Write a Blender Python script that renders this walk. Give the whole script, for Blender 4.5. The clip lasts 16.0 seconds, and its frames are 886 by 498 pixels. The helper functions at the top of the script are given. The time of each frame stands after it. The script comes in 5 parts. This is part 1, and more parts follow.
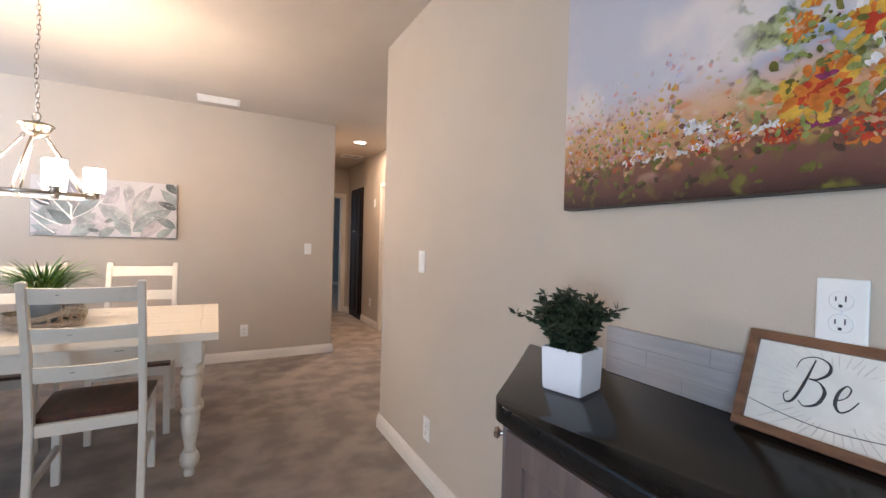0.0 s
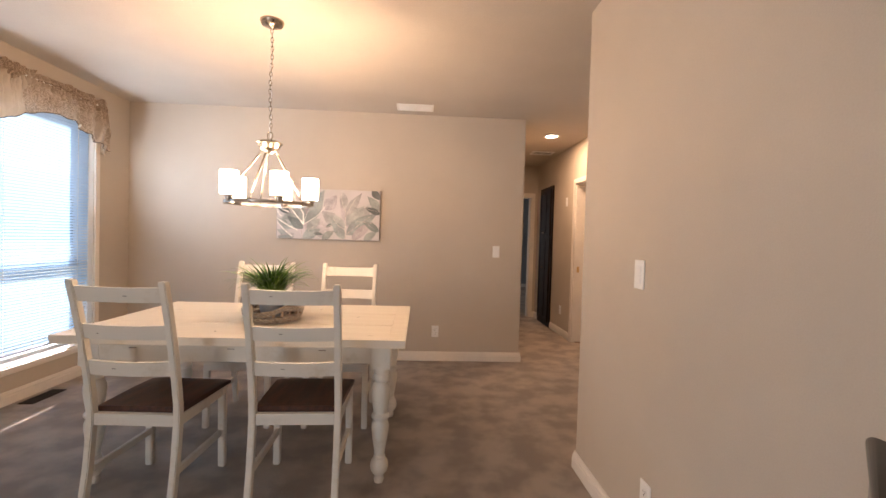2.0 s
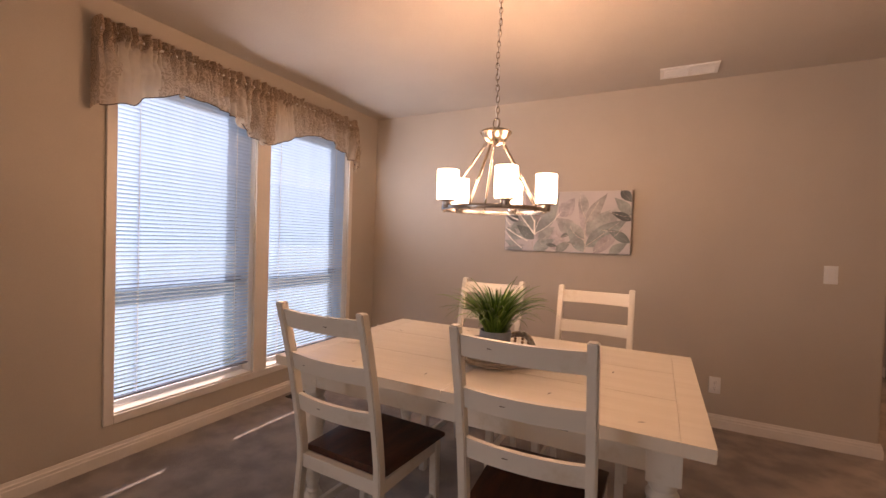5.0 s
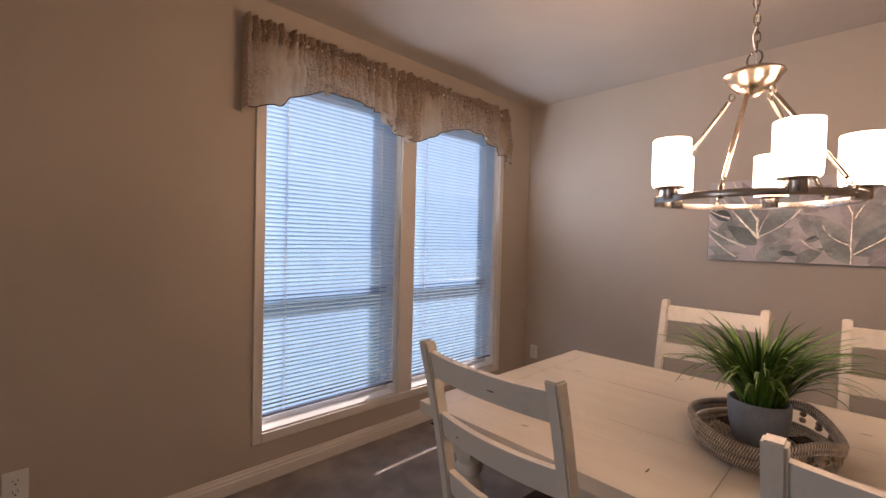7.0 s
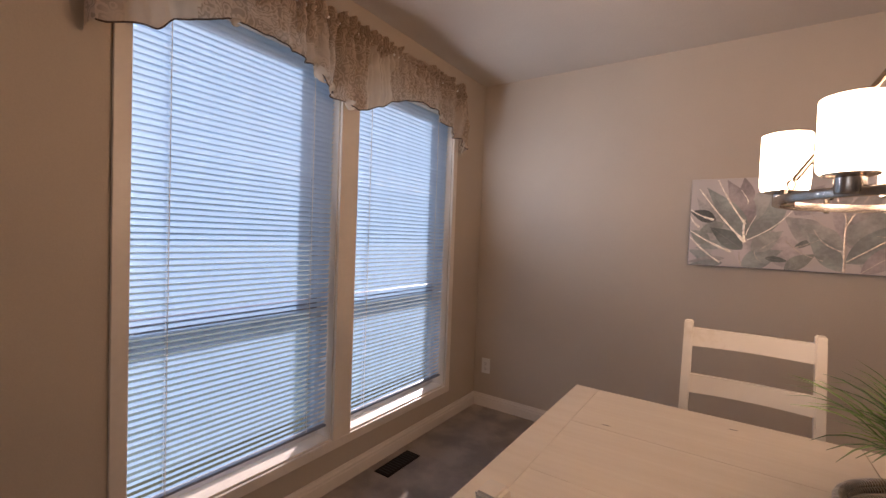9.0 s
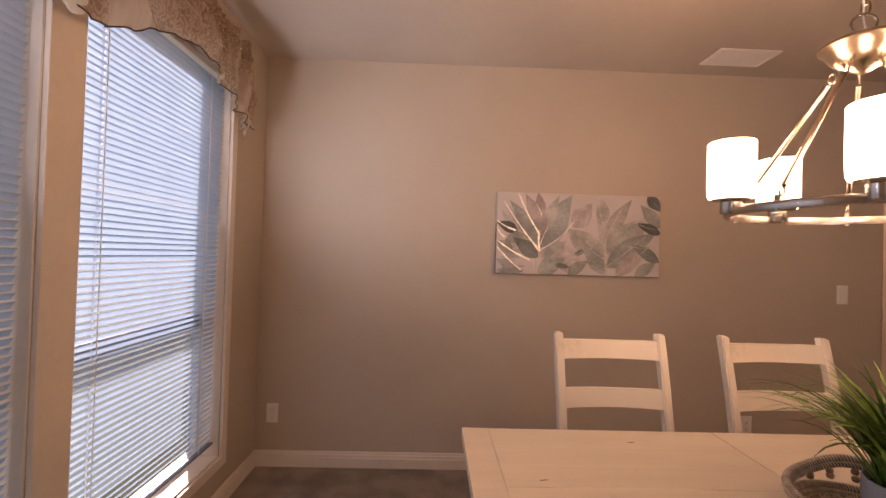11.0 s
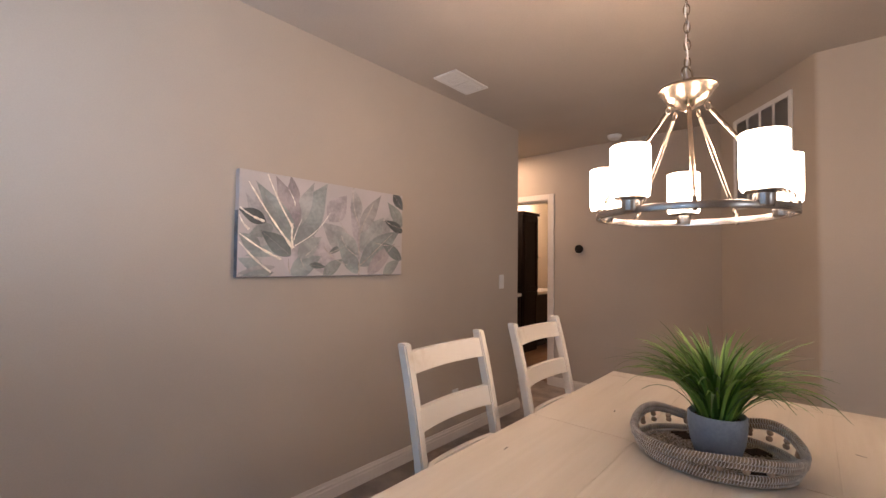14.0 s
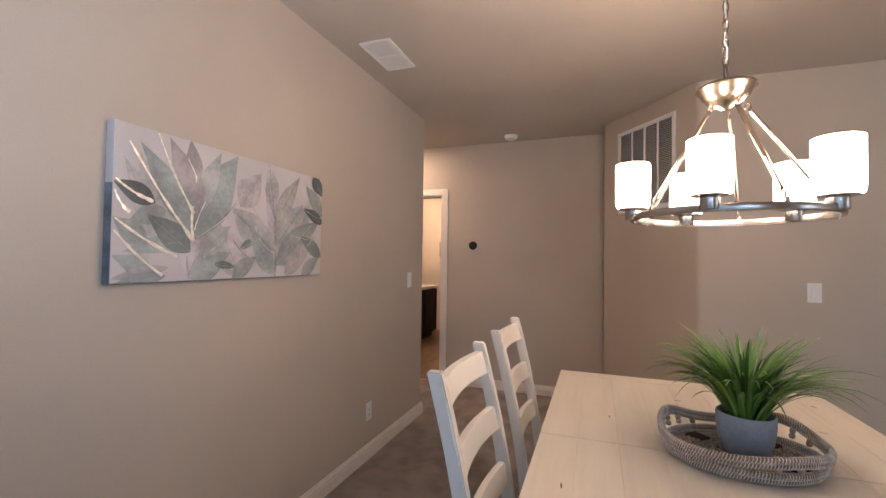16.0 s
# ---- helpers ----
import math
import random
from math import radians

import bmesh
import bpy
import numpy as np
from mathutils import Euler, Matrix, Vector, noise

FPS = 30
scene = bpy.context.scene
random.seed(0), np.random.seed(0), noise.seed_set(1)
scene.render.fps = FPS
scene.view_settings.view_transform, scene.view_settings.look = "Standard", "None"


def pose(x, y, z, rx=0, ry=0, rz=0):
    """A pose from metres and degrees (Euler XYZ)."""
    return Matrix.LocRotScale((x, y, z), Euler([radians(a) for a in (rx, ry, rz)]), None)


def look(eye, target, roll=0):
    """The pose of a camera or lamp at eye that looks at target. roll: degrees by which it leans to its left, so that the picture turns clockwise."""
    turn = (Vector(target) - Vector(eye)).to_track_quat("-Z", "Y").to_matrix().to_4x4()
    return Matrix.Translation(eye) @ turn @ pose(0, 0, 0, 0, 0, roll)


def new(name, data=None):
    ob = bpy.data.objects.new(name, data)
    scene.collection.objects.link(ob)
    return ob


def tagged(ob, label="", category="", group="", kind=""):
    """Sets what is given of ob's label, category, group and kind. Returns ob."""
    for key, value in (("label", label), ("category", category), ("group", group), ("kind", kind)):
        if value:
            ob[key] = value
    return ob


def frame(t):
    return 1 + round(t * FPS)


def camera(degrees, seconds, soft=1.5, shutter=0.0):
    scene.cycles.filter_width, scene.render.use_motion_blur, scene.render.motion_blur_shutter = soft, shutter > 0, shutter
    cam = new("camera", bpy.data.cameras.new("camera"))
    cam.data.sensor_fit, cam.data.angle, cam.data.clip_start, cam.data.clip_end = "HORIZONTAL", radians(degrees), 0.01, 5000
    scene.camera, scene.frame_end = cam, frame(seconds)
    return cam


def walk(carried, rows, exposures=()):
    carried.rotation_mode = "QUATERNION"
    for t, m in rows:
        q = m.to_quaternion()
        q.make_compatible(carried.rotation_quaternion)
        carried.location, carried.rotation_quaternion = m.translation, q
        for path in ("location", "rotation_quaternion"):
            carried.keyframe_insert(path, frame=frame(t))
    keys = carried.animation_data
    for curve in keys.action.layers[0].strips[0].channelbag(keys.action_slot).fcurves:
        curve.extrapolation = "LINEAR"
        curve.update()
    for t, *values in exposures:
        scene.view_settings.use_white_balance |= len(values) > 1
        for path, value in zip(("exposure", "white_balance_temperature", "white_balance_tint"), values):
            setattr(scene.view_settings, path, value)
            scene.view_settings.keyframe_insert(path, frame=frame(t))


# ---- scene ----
cam = camera(93.1, 16.0)
PATH = [
    (0, (-0.042, 0.172, 1.199), (0.905, 1.934, 1.174), 1.5),
    (0.5, (0.02, 0.243, 1.205), (0.731, 2.112, 1.176), 1.7),
    (1, (0.067, 0.316, 1.21), (0.555, 2.255, 1.177), 1.7),
    (1.5, (0.063, 0.416, 1.209), (0.351, 2.395, 1.167), 1.7),
    (2, (0.023, 0.532, 1.22), (0.135, 2.528, 1.173), 1.7),
    (2.5, (0.002, 0.645, 1.249), (-0.042, 2.644, 1.196), 1.8),
    (3, (-0.022, 0.758, 1.257), (-0.19, 2.75, 1.196), 1.8),
    (3.5, (-0.038, 0.869, 1.247), (-0.414, 2.833, 1.193), 1.8),
    (4, (-0.056, 0.957, 1.254), (-0.643, 2.868, 1.195), 1.7),
    (4.2, (-0.08, 1.011, 1.246), (-0.73, 2.902, 1.195), 1.7),
    (6.5, (-0.459, 1.537, 1.275), (-1.819, 3.001, 1.218), 1.5),
    (7, (-0.6, 1.599, 1.265), (-2.042, 2.985, 1.222), 1.4),
    (7.5, (-0.767, 1.645, 1.286), (-2.221, 3.017, 1.235), 1.6),
    (8, (-0.9, 1.736, 1.284), (-2.325, 3.138, 1.239), 1.5),
    (8.2, (-0.949, 1.768, 1.301), (-2.334, 3.21, 1.244), 1.7),
    (10.5, (-1.606, 2.085, 1.28), (-1.907, 4.062, 1.301), 1.5),
    (11, (-1.737, 2.178, 1.28), (-1.691, 4.178, 1.309), 1.7),
    (11.5, (-1.842, 2.257, 1.278), (-1.48, 4.224, 1.313), 1.6),
    (12, (-1.962, 2.321, 1.267), (-1.319, 4.214, 1.315), 1.4),
    (12.5, (-2.029, 2.412, 1.262), (-1.159, 4.212, 1.322), 1.1),
    (13, (-2.075, 2.525, 1.265), (-0.992, 4.206, 1.324), 1.0),
    (13.5, (-2.106, 2.642, 1.264), (-0.8, 4.156, 1.328), 0.8),
    (14, (-2.154, 2.77, 1.258), (-0.654, 4.091, 1.324), 0.7),
    (14.5, (-2.222, 2.886, 1.263), (-0.548, 3.977, 1.327), 0.6),
    (15, (-2.217, 3.027, 1.26), (-0.438, 3.94, 1.324), 0.4),
    (15.5, (-2.201, 3.195, 1.268), (-0.362, 3.979, 1.327), 0.5),
    (16, (-2.176, 3.349, 1.269), (-0.299, 4.038, 1.319), 0.8),
]
EXPOSURES = [(0, 1.78, 5350, 14), (1, 1.68, 5250, 12), (1.5, 1.56, 5750, 16), (2, 1.48, 6500, 22), (2.5, 1.34, 6900, 27), (3, 1.1, 7400, 34), (3.5, 0.88, 7700, 39), (4.2, 0.8, 7750, 40), (6.5, 0.46, 6700, 31), (8.2, 0.28, 6250, 28), (10.5, 0.16, 8100, 42), (11, 0.38, 8100, 43), (12, 0.74, 7350, 38), (13, 0.7, 6500, 30), (14, 0.68, 6000, 24), (15, 0.78, 5950, 23), (16, 0.86, 5600, 19)]
walk(cam, [(t, look(eye, target, roll)) for t, eye, target, roll in PATH], EXPOSURES)

# ---- light ----
world = bpy.data.worlds.new("sky")
scene.world = world
world.use_nodes = True
_wn = world.node_tree.nodes
_sky = _wn.new("ShaderNodeTexSky")
_sky.sky_type = "NISHITA"
_sky.sun_disc = False
_sky.sun_elevation = radians(23.9)
_sky.sun_rotation = radians(-32)
world.node_tree.links.new(_sky.outputs[0], _wn["Background"].inputs[0])
_wn["Background"].inputs[1].default_value = 0.07

def sun_lamp(strength, travel):
    d = bpy.data.lights.new("sun", "SUN")
    d.energy, d.angle, d.color = strength, radians(0.5), (1.0, 0.95, 0.88)
    ob = new("sun", d)
    ob.matrix_world = look((0, 0, 6), Vector((0, 0, 6)) + Vector(travel))
    return ob

def area_lamp(name, m, w, h, power, color, spread=180):
    d = bpy.data.lights.new(name, "AREA")
    d.spread = radians(spread)
    d.shape, d.size, d.size_y, d.energy, d.color = "RECTANGLE", w, h, power, color
    ob = new(name, d)
    ob.matrix_world = m
    return ob

def point_lamp(name, at, power, color, r):
    d = bpy.data.lights.new(name, "POINT")
    d.energy, d.color, d.shadow_soft_size = power, color, r
    ob = new(name, d)
    ob.location = at
    return ob

SKY = (0.80, 0.93, 0.98)
WARM = (1.0, 0.675, 0.40)
sun_lamp(5.0, (0.486, -0.773, -0.405))
# daylight standing in the two dining windows, an added unseen opening behind and an added bedroom window
area_lamp("window_daylight", look((-2.935, 2.85, 1.2), (0, 2.85, 1.2)), 0.84, 1.7, 1.0, (0.52, 0.82, 0.98))
area_lamp("window_daylight", look((-2.935, 3.84, 1.2), (0, 3.84, 1.2)), 0.84, 1.7, 1.0, (0.52, 0.82, 0.98))
# fill lamps added for daylight the slats turn up and along the room towards its far wall
for y in (2.85, 3.84):
    for z in (1.30, 1.60):
        area_lamp("slat_fill", look((-2.752, y, z), (-2.056, y + 0.543, z + 0.47)), 0.06, 0.12, 1.05, (0.72, 0.88, 1.0), 112)
# lamp in the added side opening, lights the partition and floor from behind
area_lamp("added_side_daylight", look((-2.86, -1.75, 1.1), (0.9, -1.2, 1.0)), 2.2, 2.0, 32, SKY)
# lamp in an added, unseen bedroom window, so the room is not black
area_lamp("added_bedroom_daylight", look((-0.62, 9.6, 1.4), (2, 9.6, 1.2)), 1.2, 1.2, 5, SKY)
BULB = 4.1
HALL_BULB = 7.0
BATH_BULB_AND_FILL = 0.55

# ---- materials ----
def mat(name, color, rough=0.6, metal=0.0, var=0.08, scale=6.0, fine=60.0, bump=0.1, dist=0.002, color2=None, stretch=None, spec=0.5, lo=0.35, hi=0.65):
    """A surface whose colour wanders at two scales, with fine relief."""
    m = bpy.data.materials.new(name)
    m.use_nodes = True
    nt = m.node_tree
    n, l = nt.nodes, nt.links
    b = n["Principled BSDF"]
    tc = n.new("ShaderNodeTexCoord")
    mp = n.new("ShaderNodeMapping")
    mp.inputs["Scale"].default_value = stretch or (1, 1, 1)
    l.new(tc.outputs["Object"], mp.inputs[0])
    n1 = n.new("ShaderNodeTexNoise")
    n1.inputs["Scale"].default_value = scale
    n1.inputs["Detail"].default_value = 5
    n2 = n.new("ShaderNodeTexNoise")
    n2.inputs["Scale"].default_value = fine
    n2.inputs["Detail"].default_value = 3
    l.new(mp.outputs[0], n1.inputs[0])
    l.new(mp.outputs[0], n2.inputs[0])
    add = n.new("ShaderNodeMath")
    add.operation = "MULTIPLY_ADD"
    add.inputs[1].default_value = 0.35
    l.new(n2.outputs[0], add.inputs[0])
    l.new(n1.outputs[0], add.inputs[2])
    sub = n.new("ShaderNodeMapRange")
    sub.inputs["From Min"].default_value = lo + 0.175
    sub.inputs["From Max"].default_value = hi + 0.175
    l.new(add.outputs[0], sub.inputs["Value"])
    mix = n.new("ShaderNodeMix")
    mix.data_type = "RGBA"
    c = Vector(color)
    d = Vector(color2) if color2 else c * (1 - 2 * var)
    mix.inputs["A"].default_value = (*d, 1)
    mix.inputs["B"].default_value = (*(c * (1 + (0 if color2 else var))), 1)
    l.new(sub.outputs[0], mix.inputs["Factor"])
    l.new(mix.outputs["Result"], b.inputs["Base Color"])
    b.inputs["Roughness"].default_value = rough
    b.inputs["Metallic"].default_value = metal
    b.inputs["Specular IOR Level"].default_value = spec
    if bump:
        bp = n.new("ShaderNodeBump")
        bp.inputs["Strength"].default_value = bump
        bp.inputs["Distance"].default_value = dist
        l.new(n2.outputs[0], bp.inputs["Height"])
        l.new(bp.outputs[0], b.inputs["Normal"])
    return m

def glow(name, color, strength):
    m = bpy.data.materials.new(name)
    m.use_nodes = True
    b = m.node_tree.nodes["Principled BSDF"]
    b.inputs["Base Color"].default_value = (0.9, 0.88, 0.84, 1)
    b.inputs["Emission Color"].default_value = (*color, 1)
    b.inputs["Emission Strength"].default_value = strength
    b.inputs["Roughness"].default_value = 0.35
    return m

def sheer(name, color, through_color, share, rough=0.6):
    """A thin material that lets part of the light through."""
    m = mat(name, color, rough, var=0.04, scale=9, fine=90, bump=0.05)
    n, l = m.node_tree.nodes, m.node_tree.links
    b, out = n["Principled BSDF"], n["Material Output"]
    tr = n.new("ShaderNodeBsdfTranslucent")
    tr.inputs[0].default_value = (*through_color, 1)
    mx = n.new("ShaderNodeMixShader")
    mx.inputs[0].default_value = share
    l.new(b.outputs[0], mx.inputs[1])
    l.new(tr.outputs[0], mx.inputs[2])
    l.new(mx.outputs[0], out.inputs[0])
    return m

M_WALL = mat("wall_paint", (0.512, 0.443, 0.360), 0.62, var=0.03, scale=1.3, fine=190, bump=0.22, dist=0.002, spec=0.3)
M_CEIL = mat("ceiling_paint", (0.52, 0.465, 0.40), 0.75, var=0.04, scale=1.1, fine=130, bump=0.35, dist=0.003, spec=0.2)
M_GREYWALL = mat("bedroom_paint", (0.30, 0.31, 0.31), 0.65, var=0.03, scale=1.3, fine=190, bump=0.15)
M_BATHWALL = mat("bath_paint", (0.60, 0.53, 0.42), 0.6, var=0.03, scale=1.3, fine=190, bump=0.15)
M_TRIM = mat("trim_paint", (0.76, 0.70, 0.62), 0.38, var=0.03, scale=3, fine=40, bump=0.04)
M_CARPET = mat("carpet_pile", (0.585, 0.498, 0.425), 0.95, color2=(0.40, 0.34, 0.292), scale=5.0, fine=420, bump=1.0, dist=0.012, spec=0.1, lo=0.40, hi=0.62)
M_WOODFLOOR = mat("bath_plank", (0.30, 0.19, 0.11), 0.35, color2=(0.19, 0.11, 0.06), scale=3, fine=30, stretch=(1, 12, 1), bump=0.08)
M_WHITE = mat("white_plastic", (0.80, 0.79, 0.76), 0.35, var=0.01, bump=0.0)
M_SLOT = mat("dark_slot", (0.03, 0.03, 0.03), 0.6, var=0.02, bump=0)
M_CHAIR = mat("distressed_white_paint", (0.745, 0.695, 0.61), 0.45, color2=(0.64, 0.57, 0.46), scale=7, fine=50, bump=0.12, lo=0.24, hi=0.44)
M_WORN = mat("worn_through_wood", (0.10, 0.06, 0.035), 0.6, var=0.2, bump=0.1)
M_SEAT = mat("walnut_seat", (0.095, 0.030, 0.014), 0.38, color2=(0.030, 0.011, 0.006), scale=4, fine=40, stretch=(10, 1.2, 6), bump=0.1)
M_TABLE = mat("whitewashed_top", (0.79, 0.71, 0.59), 0.42, color2=(0.735, 0.65, 0.525), scale=2.2, fine=26, stretch=(1.0, 14, 1), bump=0.06, lo=0.25, hi=0.6)
M_NICKEL = mat("brushed_nickel", (0.37, 0.315, 0.255), 0.25, 1.0, var=0.05, scale=8, fine=120, stretch=(1, 1, 12), bump=0.04)
M_DARKNICKEL = mat("shadowed_nickel", (0.50, 0.45, 0.40), 0.27, 1.0, var=0.06, scale=8, fine=120, bump=0.04)
M_SHADE = glow("lit_frosted_glass", (1.0, 0.79, 0.54), 9.0)
M_DISC = glow("lit_lens", (1.0, 0.82, 0.58), 8.0)
M_BATHGLOW = glow("lit_globe", (1.0, 0.80, 0.55), 3.2)
M_SLAT = sheer("blind_slat", (0.58, 0.64, 0.70), (0.42, 0.71, 1.0), 0.48, 0.4)
M_VINYL = mat("white_vinyl", (0.74, 0.75, 0.76), 0.35, var=0.02, bump=0)
M_SASH = mat("grey_sash", (0.20, 0.22, 0.27), 0.4, var=0.03, bump=0)
M_DARKWOOD = mat("espresso_wood", (0.020, 0.011, 0.008), 0.5, spec=0.14, color2=(0.012, 0.007, 0.005), scale=4, fine=40, stretch=(10, 10, 1), bump=0.06)
M_GREYWOOD = mat("grey_brown_wood", (0.16, 0.118, 0.105), 0.42, color2=(0.11, 0.082, 0.075), scale=3, fine=40, stretch=(9, 9, 1), bump=0.08)
M_COUNTER = mat("dark_laminate", (0.008, 0.0075, 0.0075), 0.16, color2=(0.014, 0.013, 0.012), scale=90, fine=400, bump=0.0, lo=0.40, hi=0.7, spec=0.18)
M_SPLASH = mat("grey_wood_splash", (0.40, 0.375, 0.37), 0.35, color2=(0.33, 0.31, 0.305), scale=3, fine=30, stretch=(1, 1, 16), bump=0.06)
M_POTWHITE = mat("white_ceramic", (0.82, 0.82, 0.85), 0.3, var=0.01, bump=0)
M_POTBLUE = mat("grey_blue_concrete", (0.33, 0.37, 0.42), 0.65, var=0.1, scale=9, fine=120, bump=0.15)
M_SOIL = mat("bark_soil", (0.09, 0.055, 0.035), 0.9, var=0.35, scale=60, fine=150, bump=0.8, dist=0.006)
M_BLADE = mat("grass_blade", (0.14, 0.27, 0.045), 0.36, color2=(0.035, 0.10, 0.012), scale=9, fine=40, bump=0.05)
_n, _l = M_BLADE.node_tree.nodes, M_BLADE.node_tree.links
_g, _r = _n.new("ShaderNodeNewGeometry"), _n.new("ShaderNodeValToRGB")
_r.color_ramp.elements[0].color, _r.color_ramp.elements[1].color = (0.030, 0.085, 0.012, 1), (0.25, 0.40, 0.075, 1)
_e = _r.color_ramp.elements.new(0.55)
_e.color = (0.10, 0.22, 0.03, 1)
_l.new(_g.outputs["Random Per Island"], _r.inputs[0])
_l.new(_r.outputs[0], _n["Principled BSDF"].inputs["Base Color"])
M_BOX = mat("boxwood_leaf", (0.040, 0.058, 0.030), 0.45, color2=(0.010, 0.020, 0.010), scale=25, fine=90, bump=0.05)
M_TWIG = mat("twig", (0.035, 0.036, 0.02), 0.8, var=0.1)
M_FRAMEWOOD = mat("brown_frame_wood", (0.20, 0.095, 0.045), 0.5, color2=(0.12, 0.055, 0.026), scale=5, fine=50, stretch=(2, 2, 9), bump=0.12)
M_SIGNFACE = mat("sign_face", (0.78, 0.74, 0.67), 0.6, var=0.03, scale=10, fine=60, bump=0.06)
M_INK = mat("black_ink", (0.035, 0.03, 0.03), 0.6, var=0.1, bump=0)
M_FAINT = mat("faint_grey_ray", (0.67, 0.635, 0.58), 0.7, var=0.05, bump=0)
M_GLASS = bpy.data.materials.new("clear_glass")
M_GLASS.use_nodes = True
_b = M_GLASS.node_tree.nodes["Principled BSDF"]
_b.inputs["Transmission Weight"].default_value = 1.0
_b.inputs["Roughness"].default_value = 0.0
_b.inputs["IOR"].default_value = 1.03
M_MIRROR = mat("mirror", (0.85, 0.86, 0.85), 0.02, 1.0, var=0, bump=0)
M_BLACK = mat("black_gloss", (0.012, 0.012, 0.013), 0.25, var=0, bump=0)
M_BATHTOP = mat("white_counter", (0.78, 0.75, 0.70), 0.25, var=0.03, bump=0)
M_TILE = mat("beige_tile", (0.55, 0.46, 0.37), 0.35, var=0.08, scale=14, bump=0.04)
M_BRASS = mat("brass", (0.65, 0.42, 0.18), 0.3, 1.0, var=0.03, bump=0)
M_COIL = mat("seagrass_coil", (0.40, 0.30, 0.20), 0.85, color2=(0.20, 0.145, 0.095), scale=40, fine=200, bump=0.5, dist=0.003)
M_STRAW = mat("woven_straw", (0.56, 0.47, 0.37), 0.85, color2=(0.22, 0.165, 0.115), scale=170, fine=420, bump=0.6, dist=0.003, lo=0.42, hi=0.56)
M_WRAP = mat("pale_wrapping", (0.72, 0.66, 0.57), 0.8, var=0.12, scale=60, bump=0.2)
M_BROWNWEAVE = mat("dark_weave", (0.075, 0.045, 0.03), 0.8, var=0.2, scale=60, bump=0.4)
M_BEAD = mat("wood_bead", (0.50, 0.36, 0.25), 0.5, var=0.12, scale=30, bump=0.05)
M_BACKDROP = mat("dark_backdrop", (0.05, 0.075, 0.06), 0.9, color2=(0.02, 0.035, 0.03), scale=0.5, fine=4, bump=0.0)
M_GROUND = mat("yard_lawn", (0.12, 0.15, 0.09), 0.9, color2=(0.055, 0.085, 0.04), scale=0.6, fine=20, bump=0.3)

def valance_fabric():
    """Tan woven fabric with a raised wandering line pattern, thin enough to glow a little."""
    m = sheer("valance_fabric", (0.42, 0.34, 0.265), (0.66, 0.54, 0.42), 0.42, 0.8)
    n, l = m.node_tree.nodes, m.node_tree.links
    b = n["Principled BSDF"]
    tc = n.new("ShaderNodeTexCoord")
    vo = n.new("ShaderNodeTexWave")
    vo.wave_profile = "SIN"
    vo.inputs["Scale"].default_value = 14
    vo.inputs["Distortion"].default_value = 22
    vo.inputs["Detail"].default_value = 1.0
    vo.inputs["Detail Scale"].default_value = 1.6
    l.new(tc.outputs["Object"], vo.inputs[0])
    cr = n.new("ShaderNodeValToRGB")
    cr.color_ramp.elements[0].position, cr.color_ramp.elements[0].color = 0.25, (0.25, 0.175, 0.11, 1)
    cr.color_ramp.elements[1].position, cr.color_ramp.elements[1].color = 0.62, (0.56, 0.43, 0.31, 1)
    l.new(vo.outputs[1], cr.inputs[0])
    big = n.new("ShaderNodeTexNoise")
    big.inputs["Scale"].default_value, big.inputs["Detail"].default_value = 5.0, 2
    l.new(tc.outputs["Object"], big.inputs[0])
    mr = n.new("ShaderNodeMapRange")
    mr.inputs["From Min"].default_value, mr.inputs["From Max"].default_value = 0.56, 0.70
    l.new(big.outputs[0], mr.inputs["Value"])
    mx = n.new("ShaderNodeMix")
    mx.data_type = "RGBA"
    mx.inputs["B"].default_value = (0.55, 0.455, 0.355, 1)
    l.new(mr.outputs[0], mx.inputs["Factor"])
    l.new(cr.outputs[0], mx.inputs["A"])
    l.new(mx.outputs["Result"], b.inputs["Base Color"])
    return m
M_VALANCE = valance_fabric()
M_SWAG = sheer("plain_swag", (0.62, 0.52, 0.40), (0.68, 0.58, 0.46), 0.42, 0.75)

